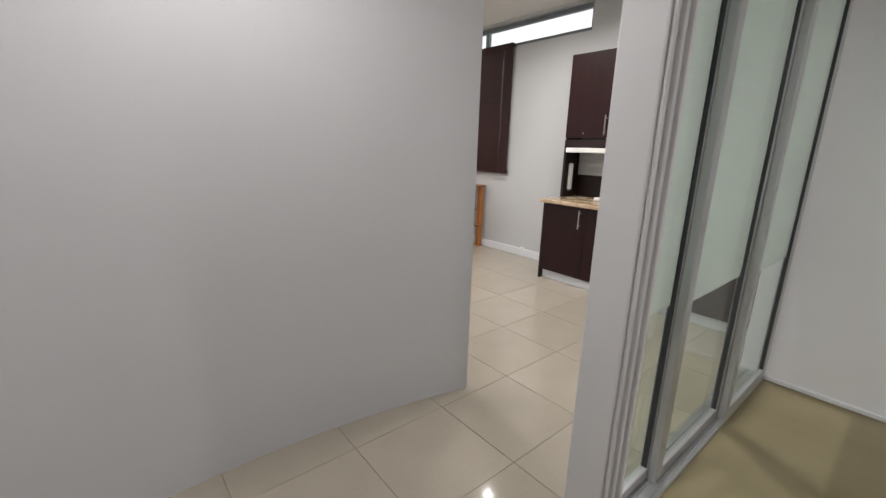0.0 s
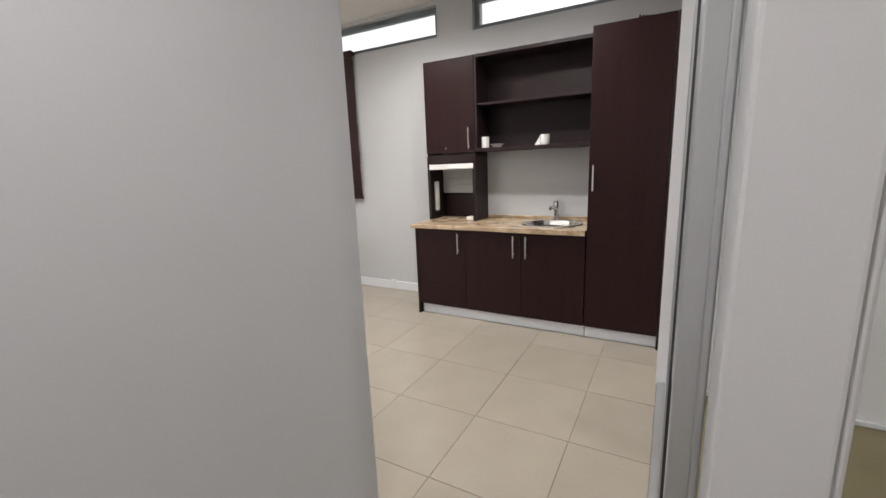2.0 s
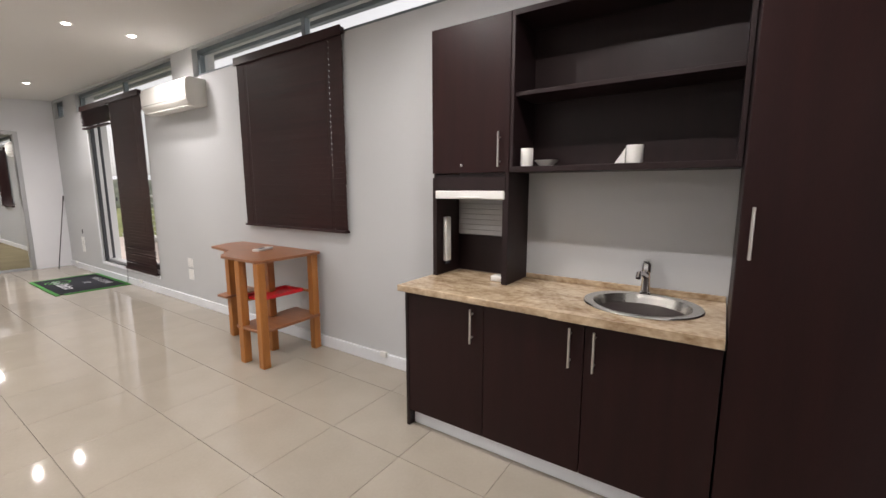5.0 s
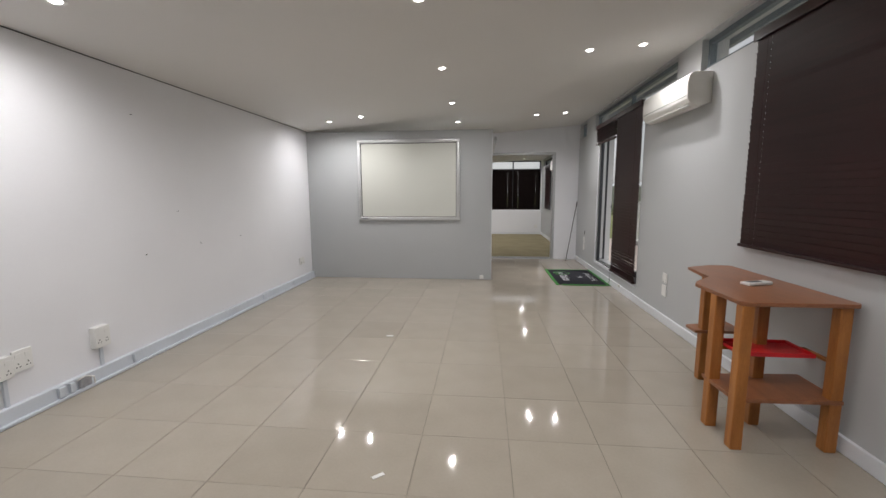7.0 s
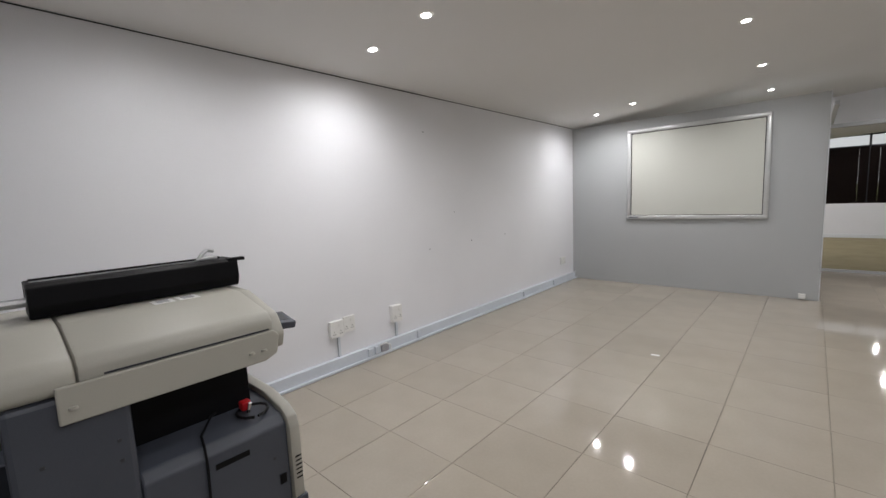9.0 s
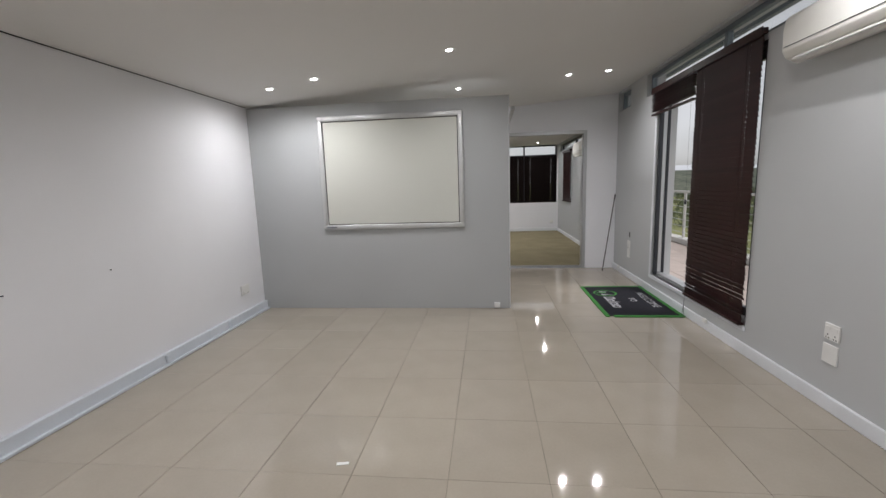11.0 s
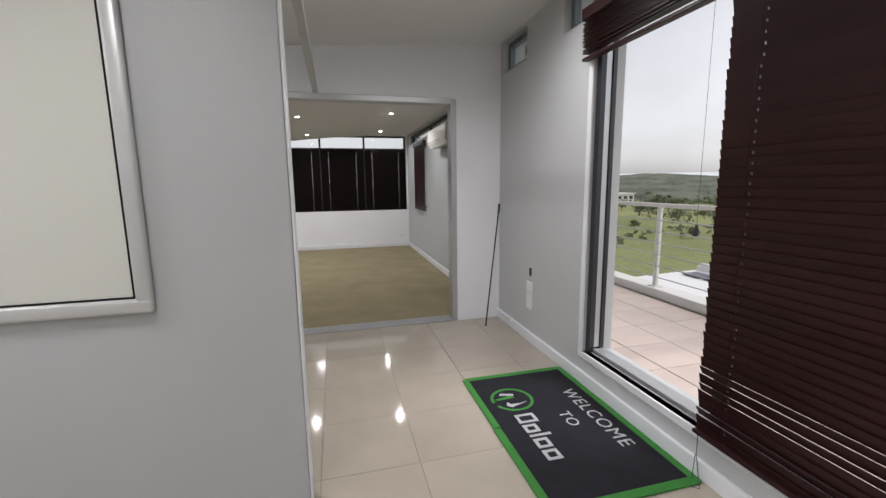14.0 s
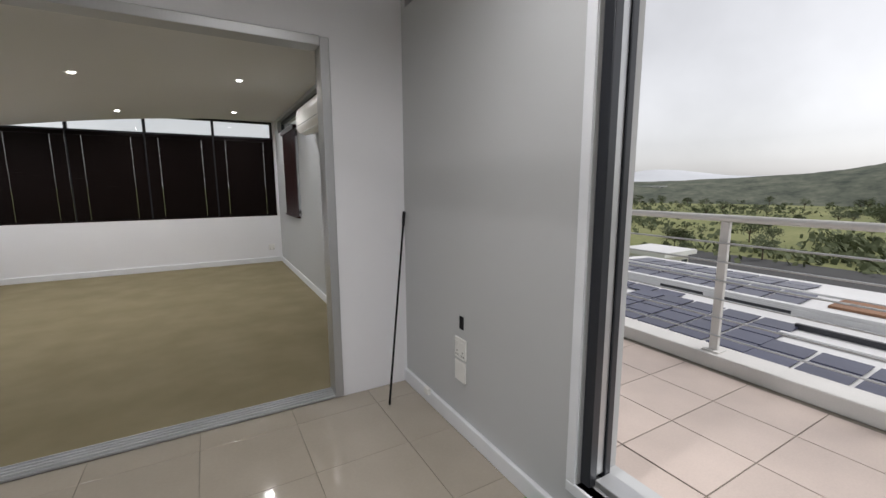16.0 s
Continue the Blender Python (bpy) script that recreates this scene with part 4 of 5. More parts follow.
def mug(x, y, z, r=0.04, h=0.1, lie=False):
    root = thing("mug", (x, y, z), "white ceramic mug on the shelf", "mug", "white mugs")
    Build().lathe([(0.001, 0.001), (r * 0.9, 0.001), (r, 0.01), (r, h), (r - 0.005, h), (r - 0.006, 0.012), (0.001, 0.01)], (x, y, z), 24).make("bowl", M_CERAM, root, smooth=True)
    b = Build().tube([(x + r, y, z + h * 0.8), (x + r + 0.022, y, z + h * 0.75), (x + r + 0.026, y, z + h * 0.45), (x + r, y, z + h * 0.2)], 0.006, 8)
    b.make("handle", M_CERAM, root, smooth=True)
    return root


mug(4.42, 2.29, 1.586, 0.036, 0.10)
root = thing("saucer", (4.46, 2.19, 1.586), "white ceramic saucer on the shelf", "saucer")
Build().lathe([(0.001, 0.004), (0.03, 0.002), (0.035, 0.002), (0.065, 0.03), (0.068, 0.034), (0.062, 0.033), (0.03, 0.008), (0.001, 0.008)], (4.46, 2.19, 1.586), 28).make("dish", M_CERAM, root, smooth=True)
mug(4.43, 1.73, 1.586, 0.04, 0.088)
b = Build().prism([(1.769, 1.586), (1.82, 1.586), (1.77, 1.665)], "x", 4.41, 4.46, 0.003)
tagged(b.make("card_holder", M_CERAM), "white folded card leaning against a mug", "card")
root = thing("towel_dispenser", (4.47, 2.83, 1.0), "white slim dispenser on the niche side", "dispenser")
Build().box(4.43, 2.842, 0.985, 4.49, 2.871, 1.28, 0.008, 3).make("case", M_PLAST, root, smooth=True)
Build().box(4.44, 2.848, 0.965, 4.48, 2.866, 0.985, 0.004).make("outlet", M_PGREY, root)
b = Build().box(4.40, 2.415, 0.901, 4.48, 2.50, 0.935, 0.008, 3)
tagged(b.make("small_box", M_CERAM, smooth=True), "small white box on the worktop", "box")

# ---- wooden stand ----
root = thing("wooden_stand", (4.3, 4.8, 0), "orange-brown wooden stand with five square legs and lower shelves", "stand")
Build().prism([(3.985, 4.36), (4.03, 4.325), (4.60, 4.33), (4.625, 4.36), (4.625, 5.60), (4.46, 5.62), (4.23, 5.50), (4.19, 5.08), (4.02, 4.92), (3.975, 4.84)], "z", 0.876, 0.900, 0.005).make("top", M_PINET, root)
for x, y in ((4.025, 4.365), (4.015, 4.62), (4.30, 4.66), (4.555, 4.385), (4.31, 5.33)):
    Build().box(x - 0.033, y - 0.033, 0.001, x + 0.033, y + 0.033, 0.875, 0.005).make("leg", M_PINE, root)
Build().prism([(3.99, 4.40), (4.06, 4.33), (4.59, 4.345), (4.60, 4.72), (3.98, 4.68)], "z", 0.30, 0.325, 0.004).make("lower_shelf", M_PINET, root)
Build().prism([(4.22, 5.28), (4.60, 5.28), (4.60, 5.56), (4.22, 5.44)], "z", 0.40, 0.422, 0.004).make("side_shelf", M_PINET, root)
Build().box(4.05, 4.59, 0.525, 4.56, 4.63, 0.545, 0.004).box(4.53, 4.41, 0.525, 4.56, 4.63, 0.545, 0.004).make("rail", M_PINE, root)
root = thing("tray", (4.30, 4.56, 0.546), "bright red plastic tray resting on the stand's rail", "tray")
Build().box(4.06, 4.43, 0.546, 4.47, 4.67, 0.552, 0.002).box(4.055, 4.425, 0.546, 4.063, 4.675, 0.572, 0.003).box(4.467, 4.425, 0.546, 4.475, 4.675, 0.572, 0.003).box(4.063, 4.425, 0.546, 4.467, 4.433, 0.572, 0.003).box(4.063, 4.667, 0.546, 4.467, 4.675, 0.572, 0.003).make("shell", M_RED, root)
root = thing("remote_control", (4.36, 4.83, 0.901), "white remote control lying on the stand", "remote control")
Build().box(-0.10, -0.035, 0.0, 0.10, 0.035, 0.02, 0.005, m=pose(4.36, 4.83, 0.901, 0, 0, 20)).make("case", M_PLAST, root)
Build().box(-0.07, -0.02, 0.02, 0.03, 0.02, 0.0212, m=pose(4.36, 4.83, 0.901, 0, 0, 20)).make("keys", M_PGREY, root)

# ---- photocopier ----
root = thing("photocopier", (1.05, 2.36, 0), "old grey and beige photocopier, partly dismantled, on the tile floor", "photocopier")
b = Build()
b.box(0.76, 2.09, 0.05, 1.385, 2.30, 1.118, 0.012)
b.prism([(0.76, 0.05), (1.387, 0.05), (1.387, 0.845), (1.36, 0.868), (1.24, 0.885), (0.76, 0.885)], "y", 2.30, 2.665, 0.006)
b.make("body", M_PGREY, root)
Build().prism([(2.088, 0.05), (2.235, 0.05), (2.235, 0.60), (2.13, 0.72), (2.088, 0.74)], "x", 1.38, 1.398, 0.003).make("side_panel", M_PDARK, root)
Build().box(0.82, 2.305, 0.885, 1.25, 2.62, 1.055).make("inner_bay", M_BLACK, root)
Build().prism([(0.76, 0.03), (1.402, 0.03), (1.402, 0.83), (1.39, 0.862), (1.35, 0.885), (1.24, 0.902), (0.76, 0.905)], "y", 2.666, 2.700, 0.006).make("end_panel", M_BEIGE, root, smooth=True)
Build().box(1.36, 2.67, 0.55, 1.410, 2.705, 0.60, 0.004).make("latch", M_PGREY, root)
prof = [(0.88, 1.065), (1.35, 1.065), (1.384, 1.09), (1.384, 1.172), (1.362, 1.194), (1.17, 1.235), (0.88, 1.235)]
Build().prism(prof, "y", 2.215, 2.655, 0.010).make("lid", M_BEIGE, root, smooth=True)
Build().prism([(0.86, 1.122), (1.38, 1.122), (1.39, 1.13), (1.388, 1.168), (1.364, 1.193), (1.17, 1.236), (0.86, 1.236)], "y", 2.07, 2.213, 0.012).make("lid_end", M_BEIGE, root, smooth=True)
Build().prism([(0.80, 1.07), (1.35, 1.07), (1.365, 1.12), (1.33, 1.175), (1.14, 1.226), (0.80, 1.226)], "y", 2.657, 2.70, 0.012).make("lid_cap", M_BEIGE, root, smooth=True)
Build().prism([(2.175, 1.058), (2.62, 1.058), (2.655, 1.073), (2.665, 1.125), (2.65, 1.142), (2.175, 1.142)], "x", 1.386, 1.397, 0.004).make("front_flap", M_BEIGE, root)
b = Build().box(1.383, 2.26, 1.1435, 1.3865, 2.64, 1.1475)
b.make("seam", M_PDARK, root)
b = Build()
for y in (2.20, 2.58, 2.615):
    b.lathe([(0.001, 0.006), (0.008, 0.005), (0.009, 0.0)], (1.398, y, 1.09), 12)
b.make("knob", M_BEIGE, root)
Build().prism([(0.96, 1.238), (1.075, 1.238), (1.09, 1.27), (1.085, 1.322), (1.06, 1.33), (0.965, 1.33)], "y", 2.17, 2.69, 0.003).box(1.0, 2.18, 1.33, 1.012, 2.66, 1.337, 0.001).box(1.06, 2.66, 1.322, 1.085, 2.715, 1.333, 0.002).make("feed_roller", M_BLACK, root)
Build().box(1.035, 2.18, 1.331, 1.042, 2.62, 1.334).make("guide_rail", M_ALU, root)
b = Build().tube([(1.04, 2.58, 1.332), (1.04, 2.595, 1.352), (1.03, 2.615, 1.364), (1.03, 2.635, 1.36)], 0.007, 8)
b.box(1.02, 2.585, 1.331, 1.05, 2.64, 1.343, 0.003).tube([(1.03, 2.11, 1.28), (1.03, 2.19, 1.28)], 0.012, 8).tube([(1.05, 2.66, 1.27), (1.05, 2.69, 1.27)], 0.010, 8)
b.make("bracket", M_ALU, root, smooth=True)
Build().tube([(1.03, 2.17, 1.305), (1.03, 2.20, 1.305)], 0.022, 12).make("bush", M_PLAST, root, smooth=True)
for y in (2.42, 2.485):
    Build().box(1.10, y, 1.2352, 1.163, y + 0.055, 1.2362).make("paper_label", M_PLAST, root)
    Build().box(1.112, y + 0.012, 1.2362, 1.15, y + 0.043, 1.2367).make("label_print", M_INK, root)
b = Build().box(-0.04, 0.0, -0.012, 0.055, 0.085, 0.012, 0.004, m=pose(1.25, 2.685, 1.135, -8, 12, 0))
b.make("control_panel", M_PGREY, root)
Build().box(-0.025, 0.02, 0.0125, 0.035, 0.07, 0.0135, m=pose(1.25, 2.685, 1.135, -8, 12, 0)).make("screen", M_PDARK, root)
# output trays at the back end
b = Build()
for k in range(4):
    b.box(-0.16, -0.012, -0.16, 0.16, 0.0, 0.16, 0.003, m=pose(0.58, 2.12 + 0.045 * k, 0.86, 0, 0, 90) @ pose(0, 0, 0, 0, 8, 0))
b.make("sorter_tray", M_BEIGE, root)
Build().prism([(0.50, 0.45), (0.72, 0.42), (0.72, 0.74), (0.46, 0.74)], "y", 2.05, 2.30, 0.006).make("sorter_base", M_PGREY, root)
Build().box(0.56, 2.08, 0.001, 0.71, 2.28, 0.06, 0.006).box(0.60, 2.10, 0.06, 0.66, 2.26, 0.42).make("foot", M_PDARK, root)
Build().tube([(0.90, 2.05, 1.10), (0.80, 2.00, 1.09), (0.66, 1.99, 1.04), (0.60, 2.01, 0.92), (0.64, 2.03, 0.84), (0.72, 2.04, 0.80)], 0.012, 10).make("hose", M_BEIGE, root, smooth=True)
ring = [(1.31 + 0.04 * math.cos(k * 0.55), 2.60 + 0.045 * math.sin(k * 0.55), 0.888 - 0.12 * max(0.0, 0.04 * math.cos(k * 0.55))) for k in range(12)]
Build().tube([(1.22, 2.56, 0.90), (1.26, 2.50, 0.893), (1.33, 2.45, 0.882), (1.378, 2.442, 0.868), (1.393, 2.44, 0.82), (1.393, 2.435, 0.60), (1.392, 2.43, 0.46)], 0.0035, 8).tube(ring, 0.0045, 8).make("loose_cable", M_BLACK, root, smooth=True)
Build().box(1.27, 2.575, 0.887, 1.30, 2.605, 0.915, 0.006).make("red_connector", M_RED, root)
Build().tube([(1.32, 2.585, 0.89), (1.325, 2.59, 0.92)], 0.006, 8).make("metal_pin", M_CHROME, root)
b = Build()
for k in range(6):
    b.box(1.4005, 2.676, 0.66 + 0.014 * k, 1.404, 2.695, 0.664 + 0.014 * k)
b.box(1.384, 2.16, 0.83, 1.388, 2.20, 0.838).box(1.386, 2.46, 0.80, 1.390, 2.55, 0.815).box(1.386, 2.63, 0.66, 1.390, 2.65, 0.69)
b.make("vent", M_BLACK, root)
b = Build()
for y, z in ((2.27, 0.98), (2.27, 0.93), (2.34, 0.78), (2.62, 0.75), (2.14, 0.98), (2.33, 0.62), (2.60, 0.58), (2.20, 0.70)):
    x = 1.385
    b.box(x, y - 0.004, z - 0.004, x + 0.0035, y + 0.004, z + 0.004, 0.001)
b.make("screw", M_PDARK, root, kind="stuff")
b = Build()
for x in (0.80, 1.33):
    for y in (2.10, 2.62):
        b.tube([(x, y - 0.012, 0.026), (x, y + 0.012, 0.026)], 0.025, 14)
b.make("castor", M_BLACK, root, smooth=True)
# the machine is a fifth larger than drawn above and stands further from the door
PIVOT, GROW = Vector((2.628, 1.968, 1.496)), 1.2
old = Vector(root["base"])
at = PIVOT + (old - PIVOT) * GROW
at.z = 0
for ob in [o for o in bpy.data.objects if o.parent == root]:
    for v in ob.data.vertices:
        w = v.co + old
        z = w.z
        w = PIVOT + (w - PIVOT) * GROW
        w.z = z if ob.name.startswith("castor") else max(w.z, 0.001 if z < 0.02 else 0.048)
        v.co = w - at
root.location = at
root["base"] = tuple(at)

# ---- balcony ----
BZ = 0.15
structure(Build().box(EX + 0.25, 3.0, -0.25, 6.80, 15.0, BZ - 0.008), "balcony_floor", M_GROUT, "balcony floor of pale pinkish square tiles")
bal = bpy.data.objects["balcony_floor"]
structure(Build().box(6.56, 3.0, BZ - 0.006, 6.80, 15.0, 0.255, 0.01), "balcony_kerb", M_PARAPET, "painted concrete kerb at the balcony edge")
root = thing("balcony_railing", (6.66, 9.0, 0.255), "white painted steel balcony railing with horizontal rods", "railing")
Build().tube([(6.66, 3.0, 1.265), (6.66, 15.0, 1.265)], 0.026, 14).make("handrail", M_PARAPET, root, smooth=True)
for k in range(6):
    z = 0.385 + 0.14 * k
    Build().tube([(6.625, 3.0, z), (6.625, 15.0, z)], 0.007, 8).make("rod", M_ALU, root, smooth=True)
for k in range(11):
    y = 4.26 + 1.03 * k
    Build().box(6.64, y - 0.03, 0.257, 6.68, y + 0.03, 1.24, 0.006).box(6.60, y - 0.06, 0.256, 6.72, y + 0.06, 0.268, 0.003).make("post", M_PARAPET, root)

# ---- outside: ground, roof with solar panels, trees, houses, hills ----
GZ = -9.0
b = Build()
b.add([(-3000, -3000, GZ), (3500, -3000, GZ), (3500, 3500, GZ), (-3000, 3500, GZ)], [(0, 1, 2, 3)])
structure(b, "ground", M_FIELD, "green and yellow grass fields")
structure(Build().box(59, -90, GZ, 71, 48, GZ + 0.06), "road", M_TARMAC, "grey asphalt road and parking strip")
structure(Build().box(WX - 0.2, -3.2, GZ, EX + 0.2, FY + 0.3, -0.31), "building_base", M_PARAPET, "plain lower storeys")

root = thing("solar_roof", (20, 5, GZ), "low building with a white metal roof carrying solar panels", "building")
Build().box(14.3, -40, GZ, 28.0, 25.3, -3.62).make("wall", M_HOUSE, root)
b = Build().prism([(14, -3.62), (22.2, -3.36), (22.2, -3.75), (14, -3.75)], "y", -40.3, 25.6)
b.prism([(22.204, -3.12), (25, -3.02), (28.3, -3.14), (28.3, -3.6), (22.204, -3.6)], "y", -40.3, 25.6)
b.box(22.21, -40, -3.118, 22.5, 25.5, -2.98, 0.02).box(19.55, -30, -3.44, 19.75, 14.75, -3.32, 0.02)
b.box(24.9, -40, -3.03, 25.05, 25.5, -2.94, 0.02)
b.make("roof", M_ROOF, root)
# Dark boxes along the roof steps paint in the gutter's shadow.
for y0, y1, x in ((15.4, 17.9, 22.19), (18.6, 20.6, 22.19), (12.3, 14.7, 20.6), (8.5, 11.6, 20.6), (3.0, 6.8, 20.6)):
    Build().box(x, y0, -3.40, x + 0.16, y1, -3.22, 0.01).make("roof_vent", M_PDARK, root)
Build().box(23.3, -30, -3.10, 24.85, 14.7, -2.985).make("rusty_sheet", M_RUST, root)
Build().box(19.7, 23.0, -4.2, 22.0, 25.64, -3.7).make("window_band", M_DARKGLASS, root)
pb = Build().box(-0.46, -0.55, 0, 0.46, 0.55, 0.04, 0.004, 1)
bmesh.ops.recalc_face_normals(pb.bm, faces=pb.bm.faces)
pme = bpy.data.meshes.new("solar_panel")
pb.bm.to_mesh(pme)
pb.bm.free()
pme.materials.append(M_SOLAR)
slope = 0.26 / 8.2
for x0, cols, y0, rows, zo in ((17.3, 2, 14.0, 14, -3.62), (17.4, 4, 20.0, 5, -3.62), (21.05, 1, 24.4, 5, -3.62), (23.1, 2, 24.5, 8, -3.40), (25.7, 2, 24.0, 7, -3.02)):
    for i in range(cols):
        for k in range(rows):
            x = x0 + 1.0 * i
            z = (zo + (x - 14) * slope if x < 22.2 else (-3.09 + (x - 23) * 0.0357 if x < 25 else -3.02 - (x - 25) * 0.036)) + 0.05
            p = piece("solar_panel", pme, root, (x, y0 - 1.22 * k, z))
            p.rotation_euler = (0, -slope if x < 25 else slope, 0)


def house(x, y, w, d, h, storeys=2, z=GZ, roof_rise=0.0):
    root = thing("house", (x, y, z), "distant white flat-roofed building with window bands", "building", "distant buildings")
    Build().box(x - w / 2, y - d / 2, z, x + w / 2, y + d / 2, z + h).make("wall", M_HOUSE, root)
    Build().box(x - w / 2 - 0.6, y - d / 2 - 0.6, z + h, x + w / 2 + 0.6, y + d / 2 + 0.6, z + h + 0.5).make("roof", M_ROOF, root)
    b = Build()
    for s in range(storeys):
        zz = z + h * (s + 0.35) / storeys
        n = max(3, int(d / 3))
        for k in range(n):
            yy = y - d / 2 + d * (k + 0.2) / n
            b.box(x - w / 2 - 0.08, yy, zz, x - w / 2 - 0.02, yy + d / n * 0.6, zz + h / storeys * 0.4)
        n = max(3, int(w / 3))
        for k in range(n):
            xx = x - w / 2 + w * (k + 0.2) / n
            b.box(xx, y - d / 2 - 0.08, zz, xx + w / n * 0.6, y - d / 2 - 0.02, zz + h / storeys * 0.4)
    b.make("windows", M_DARKGLASS, root, kind="stuff")


for x, y, w, d, h, s in ((262, 184, 12, 24, 9, 3), (285, 150, 12, 26, 6.5, 2), (49, 38, 5, 4.5, 2.6, 1), (240, 230, 16, 24, 5, 2), (150, 205, 14, 18, 4, 1), (270, 165, 12, 12, 4, 1)):
    house(x, y, w, d, h, s)
rng = random.Random(4)


def tree_mesh(seed, height):
    r = random.Random(seed)
    b = Build()
    b.tube([(0, 0, 0), (0.1, 0.05, height * 0.3), (0.05, 0.1, height * 0.6)], [0.22, 0.16, 0.07], 7)
    tips = []
    for k in range(6):
        a = k * 1.05 + r.random()
        tip = Vector((math.cos(a) * height * 0.28, math.sin(a) * height * 0.28, height * r.uniform(0.5, 0.85)))
        b.tube([(0.08, 0.05, height * 0.35), tip * 0.6 + Vector((0, 0, height * 0.15)), tip], [0.09, 0.06, 0.03], 5)
        tips.append(tip)
    l = Build()
    for k in range(700):
        c = r.choice(tips + [Vector((0, 0, height * 0.8))])
        p = c + Vector((r.gauss(0, 1), r.gauss(0, 1), r.gauss(0, 0.75))) * height * 0.12
        u = Vector((r.uniform(-1, 1), r.uniform(-1, 1), r.uniform(-1, 1))).normalized() * r.uniform(0.12, 0.3)
        v = u.orthogonal().normalized() * r.uniform(0.1, 0.25)
        l.add([p - u, p + v, p + u, p - v], [(0, 1, 2, 3)])
    root = new("tree")
    root["base"] = (0, 0, 0)
    tagged(root, "leafy dark green tree in the fields below", "tree", "trees below the balcony")
    b.make("trunk", M_BARK, root)
    l.make("leaves", M_LEAF, root, kind="stuff")
    return root


protos = [tree_mesh(1, 6.0), tree_mesh(2, 7.5)]
spots = [(rng.uniform(60, 250), rng.uniform(10, 240)) for k in range(330)]
protos[0].location, protos[1].location = (64, 55, GZ), (70, 36, GZ)
for k, (x, y) in enumerate(spots):
    if x < 46 + 0.2 * y and y < 40:
        continue
    copy_thing(protos[k % 2], pose(x, y, GZ - 0.3, 0, 0, rng.uniform(0, 360)) @ Matrix.Scale(rng.choice((0.22, 0.28, 0.35, 0.42, 0.5, 0.65)), 4))

for p in protos:
    p.scale = (0.5, 0.5, 0.5)


# scrub and hedges between the trees, and on the hillside
b = Build()
r = random.Random(11)
for k in range(2600):
    d, brg = 75 + 165 * r.random() ** 0.8, radians(r.uniform(4, 66))
    x, y = d * math.cos(brg), d * math.sin(brg)
    if noise.noise(Vector((x * 0.022, y * 0.022, 3.0))) < 0.16 and r.random() < 0.93:
        continue
    size = r.uniform(0.5, 1.3) * (1 + d / 200)
    for q in range(14):
        p = Vector((x + r.gauss(0, 1) * size, y + r.gauss(0, 1) * size, GZ + abs(r.gauss(0, 0.55)) * size))
        u = Vector((r.uniform(-1, 1), r.uniform(-1, 1), r.uniform(-1, 1))).normalized() * size * r.uniform(0.25, 0.5)
        v = u.orthogonal().normalized() * size * r.uniform(0.2, 0.4)
        b.add([p - u, p + v, p + u, p - v], [(0, 1, 2, 3)])
tagged(b.make("scrub", M_SHRUB), "dark green scrub and hedges over the fields", "scrub", kind="stuff")


def ridge(name, dist, a0, a1, base, top, material, label, rough=1.0, seed=0, n=160, rows=9, depth=0.35):
    """Rising ground round the eye between two bearings, with an uneven crest."""
    b = Build()
    grid = []
    for j in range(rows):
        f = j / (rows - 1)
        line = []
        for i in range(n + 1):
            a = radians(a0 + (a1 - a0) * i / n)
            r = dist * (1 + depth * f)
            hz = noise.fractal(Vector((i * 0.045 + seed, f * 1.5, seed)), 0.9, 2.1, 6) * rough
            crest = top(i / n) if callable(top) else top
            line.append(b.bm.verts.new((r * math.cos(a), r * math.sin(a), base + (crest - base) * math.sin(f * math.pi / 2) + hz * f * (crest - base) * 0.3)))
        grid.append(line)
    for p, q in zip(grid, grid[1:]):
        for i in range(n):
            b.bm.faces.new((p[i], p[i + 1], q[i + 1], q[i]))
    return structure(b, name, material, label, smooth=True)


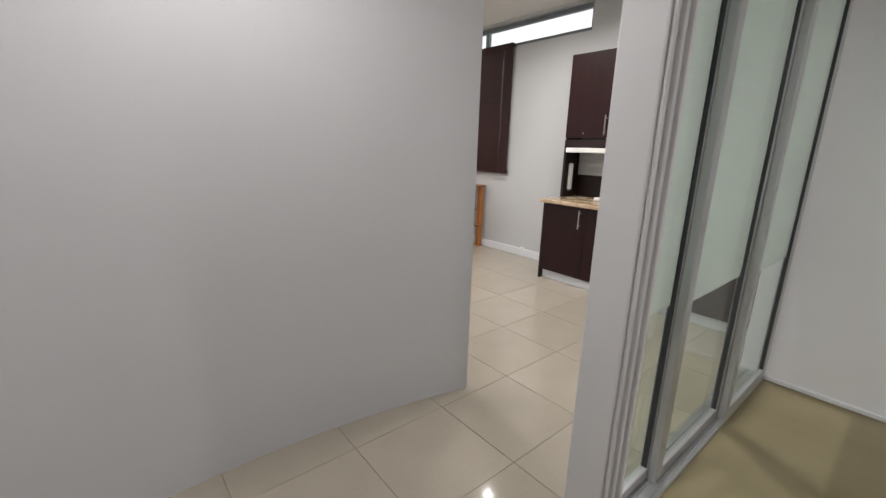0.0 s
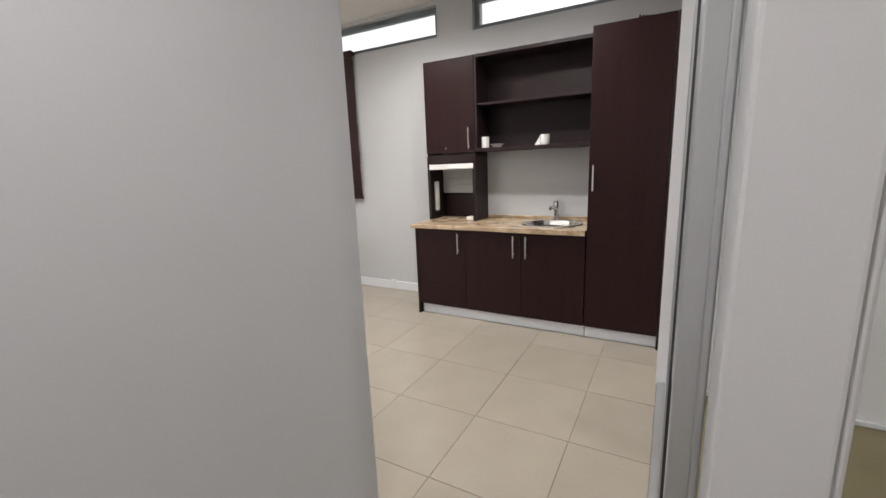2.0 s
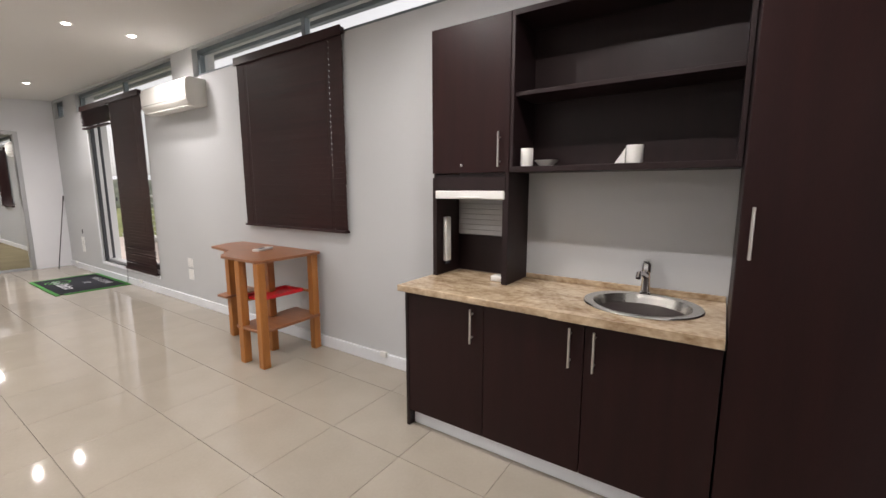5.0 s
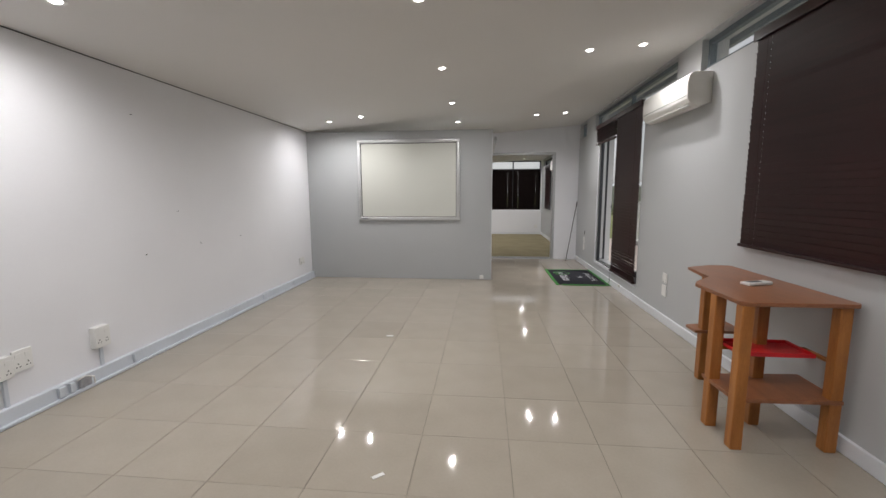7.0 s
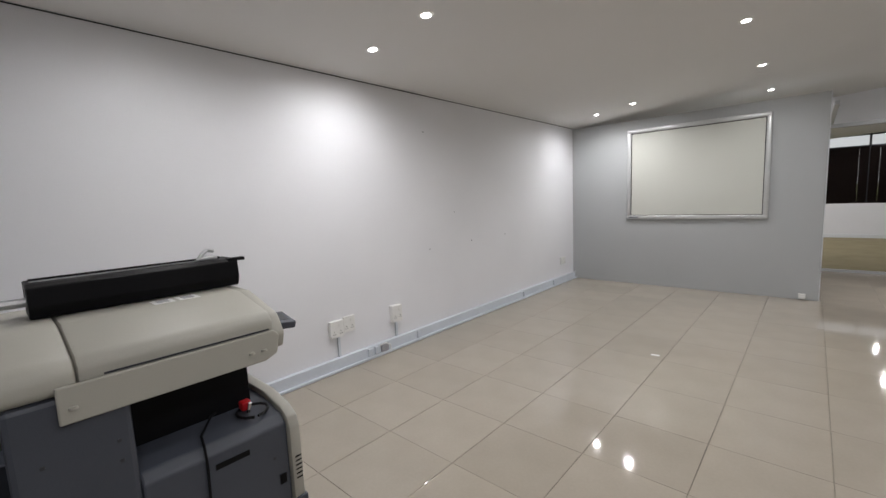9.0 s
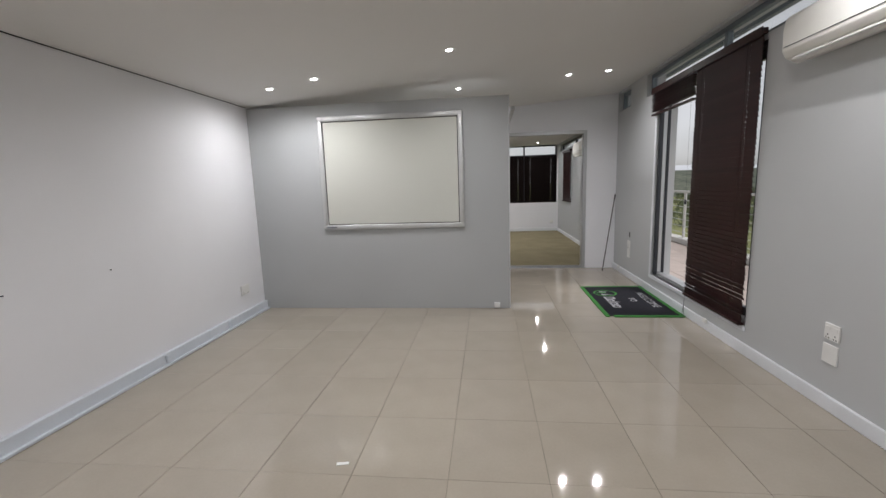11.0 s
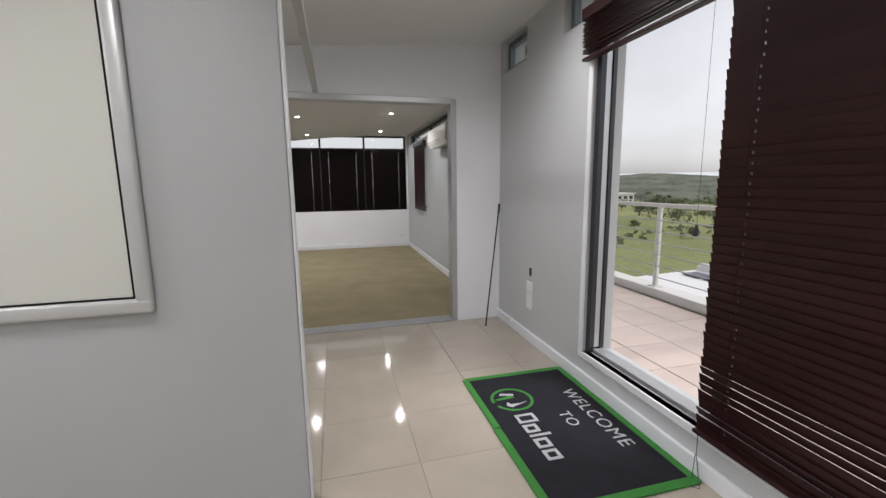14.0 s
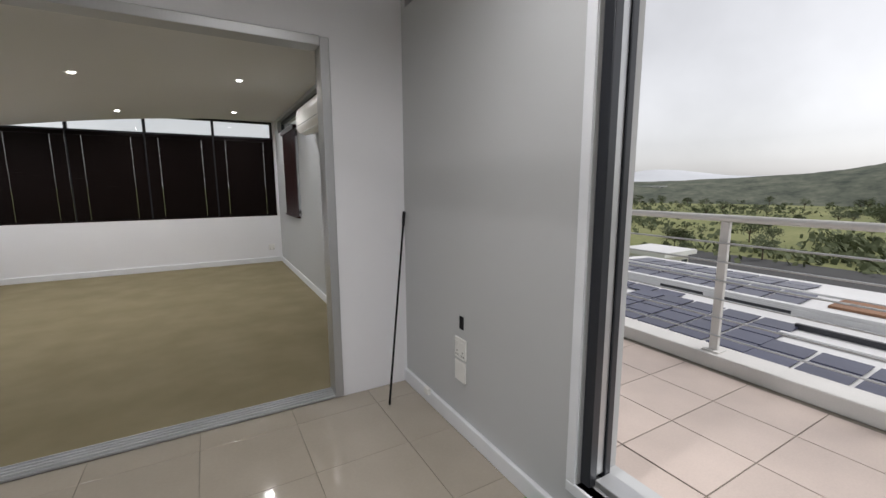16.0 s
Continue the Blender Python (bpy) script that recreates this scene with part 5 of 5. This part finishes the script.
ridge("backdrop_hill_near", 270, -5, 80, GZ - 1, lambda f: 4.0 + min(24.0, 14 * math.exp((0.222 - f) / 0.055)) + 2.5 * f, M_HILL, "dark wooded hillside", seed=2.0, rough=0.5)
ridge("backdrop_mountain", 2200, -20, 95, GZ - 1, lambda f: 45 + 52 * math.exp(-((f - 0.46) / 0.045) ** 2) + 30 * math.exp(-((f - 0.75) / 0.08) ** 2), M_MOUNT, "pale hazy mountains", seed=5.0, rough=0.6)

# ---- floor tiles, laid last ----
def tile_mesh(w, d, h, material, bev=0.0012):
    b = Build().box(-w / 2, -d / 2, -h, w / 2, d / 2, 0, bev, 1)
    bmesh.ops.recalc_face_normals(b.bm, faces=b.bm.faces)
    me = bpy.data.meshes.new("tile")
    b.bm.to_mesh(me)
    b.bm.free()
    me.materials.append(material)
    return me


TP, TX, GAP = 0.54, 1.61, 0.003
tile_x = [TX + i * TP for i in range(math.floor((WX - TX) / TP), math.ceil((EX - TX) / TP) + 1)]
# the rows run a little uneven along the room
tile_y = [0.5875 + 0.5325 * k for k in range(9)] + [4.8475 + 0.5865 * k for k in range(1, 6)] + [7.78 + 0.523 * k for k in range(1, 9)]
floor = bpy.data.objects["floor"]
sizes = {}
for x0, x1 in zip(tile_x, tile_x[1:]):
    for y0, y1 in zip(tile_y, tile_y[1:]):
        xa, xb = max(WX, x0), min(EX, x1)
        ya, yb = max(0.735, y0), min(NY0 - 0.012, y1)
        if xb - xa < 0.03 or yb - ya < 0.03:
            continue
        key = (round(xb - xa, 3), round(yb - ya, 3))
        if key not in sizes:
            sizes[key] = tile_mesh(key[0] - GAP, key[1] - 0.0018, 0.005, M_TILE)
        piece("tile", sizes[key], floor, ((xa + xb) / 2, (ya + yb) / 2, random.uniform(-0.0004, 0.0)))
bt, bn = tile_mesh(0.434, 0.424, 0.006, M_BTILE, 0.002), tile_mesh(0.284, 0.424, 0.006, M_BTILE, 0.002)
for j in range(27):
    y = 3.465 + 0.43 * j
    piece("tile", bn, bal, (5.042, y, BZ))
    for i in range(3):
        piece("tile", bt, bal, (5.41 + 0.44 * i, y, BZ))
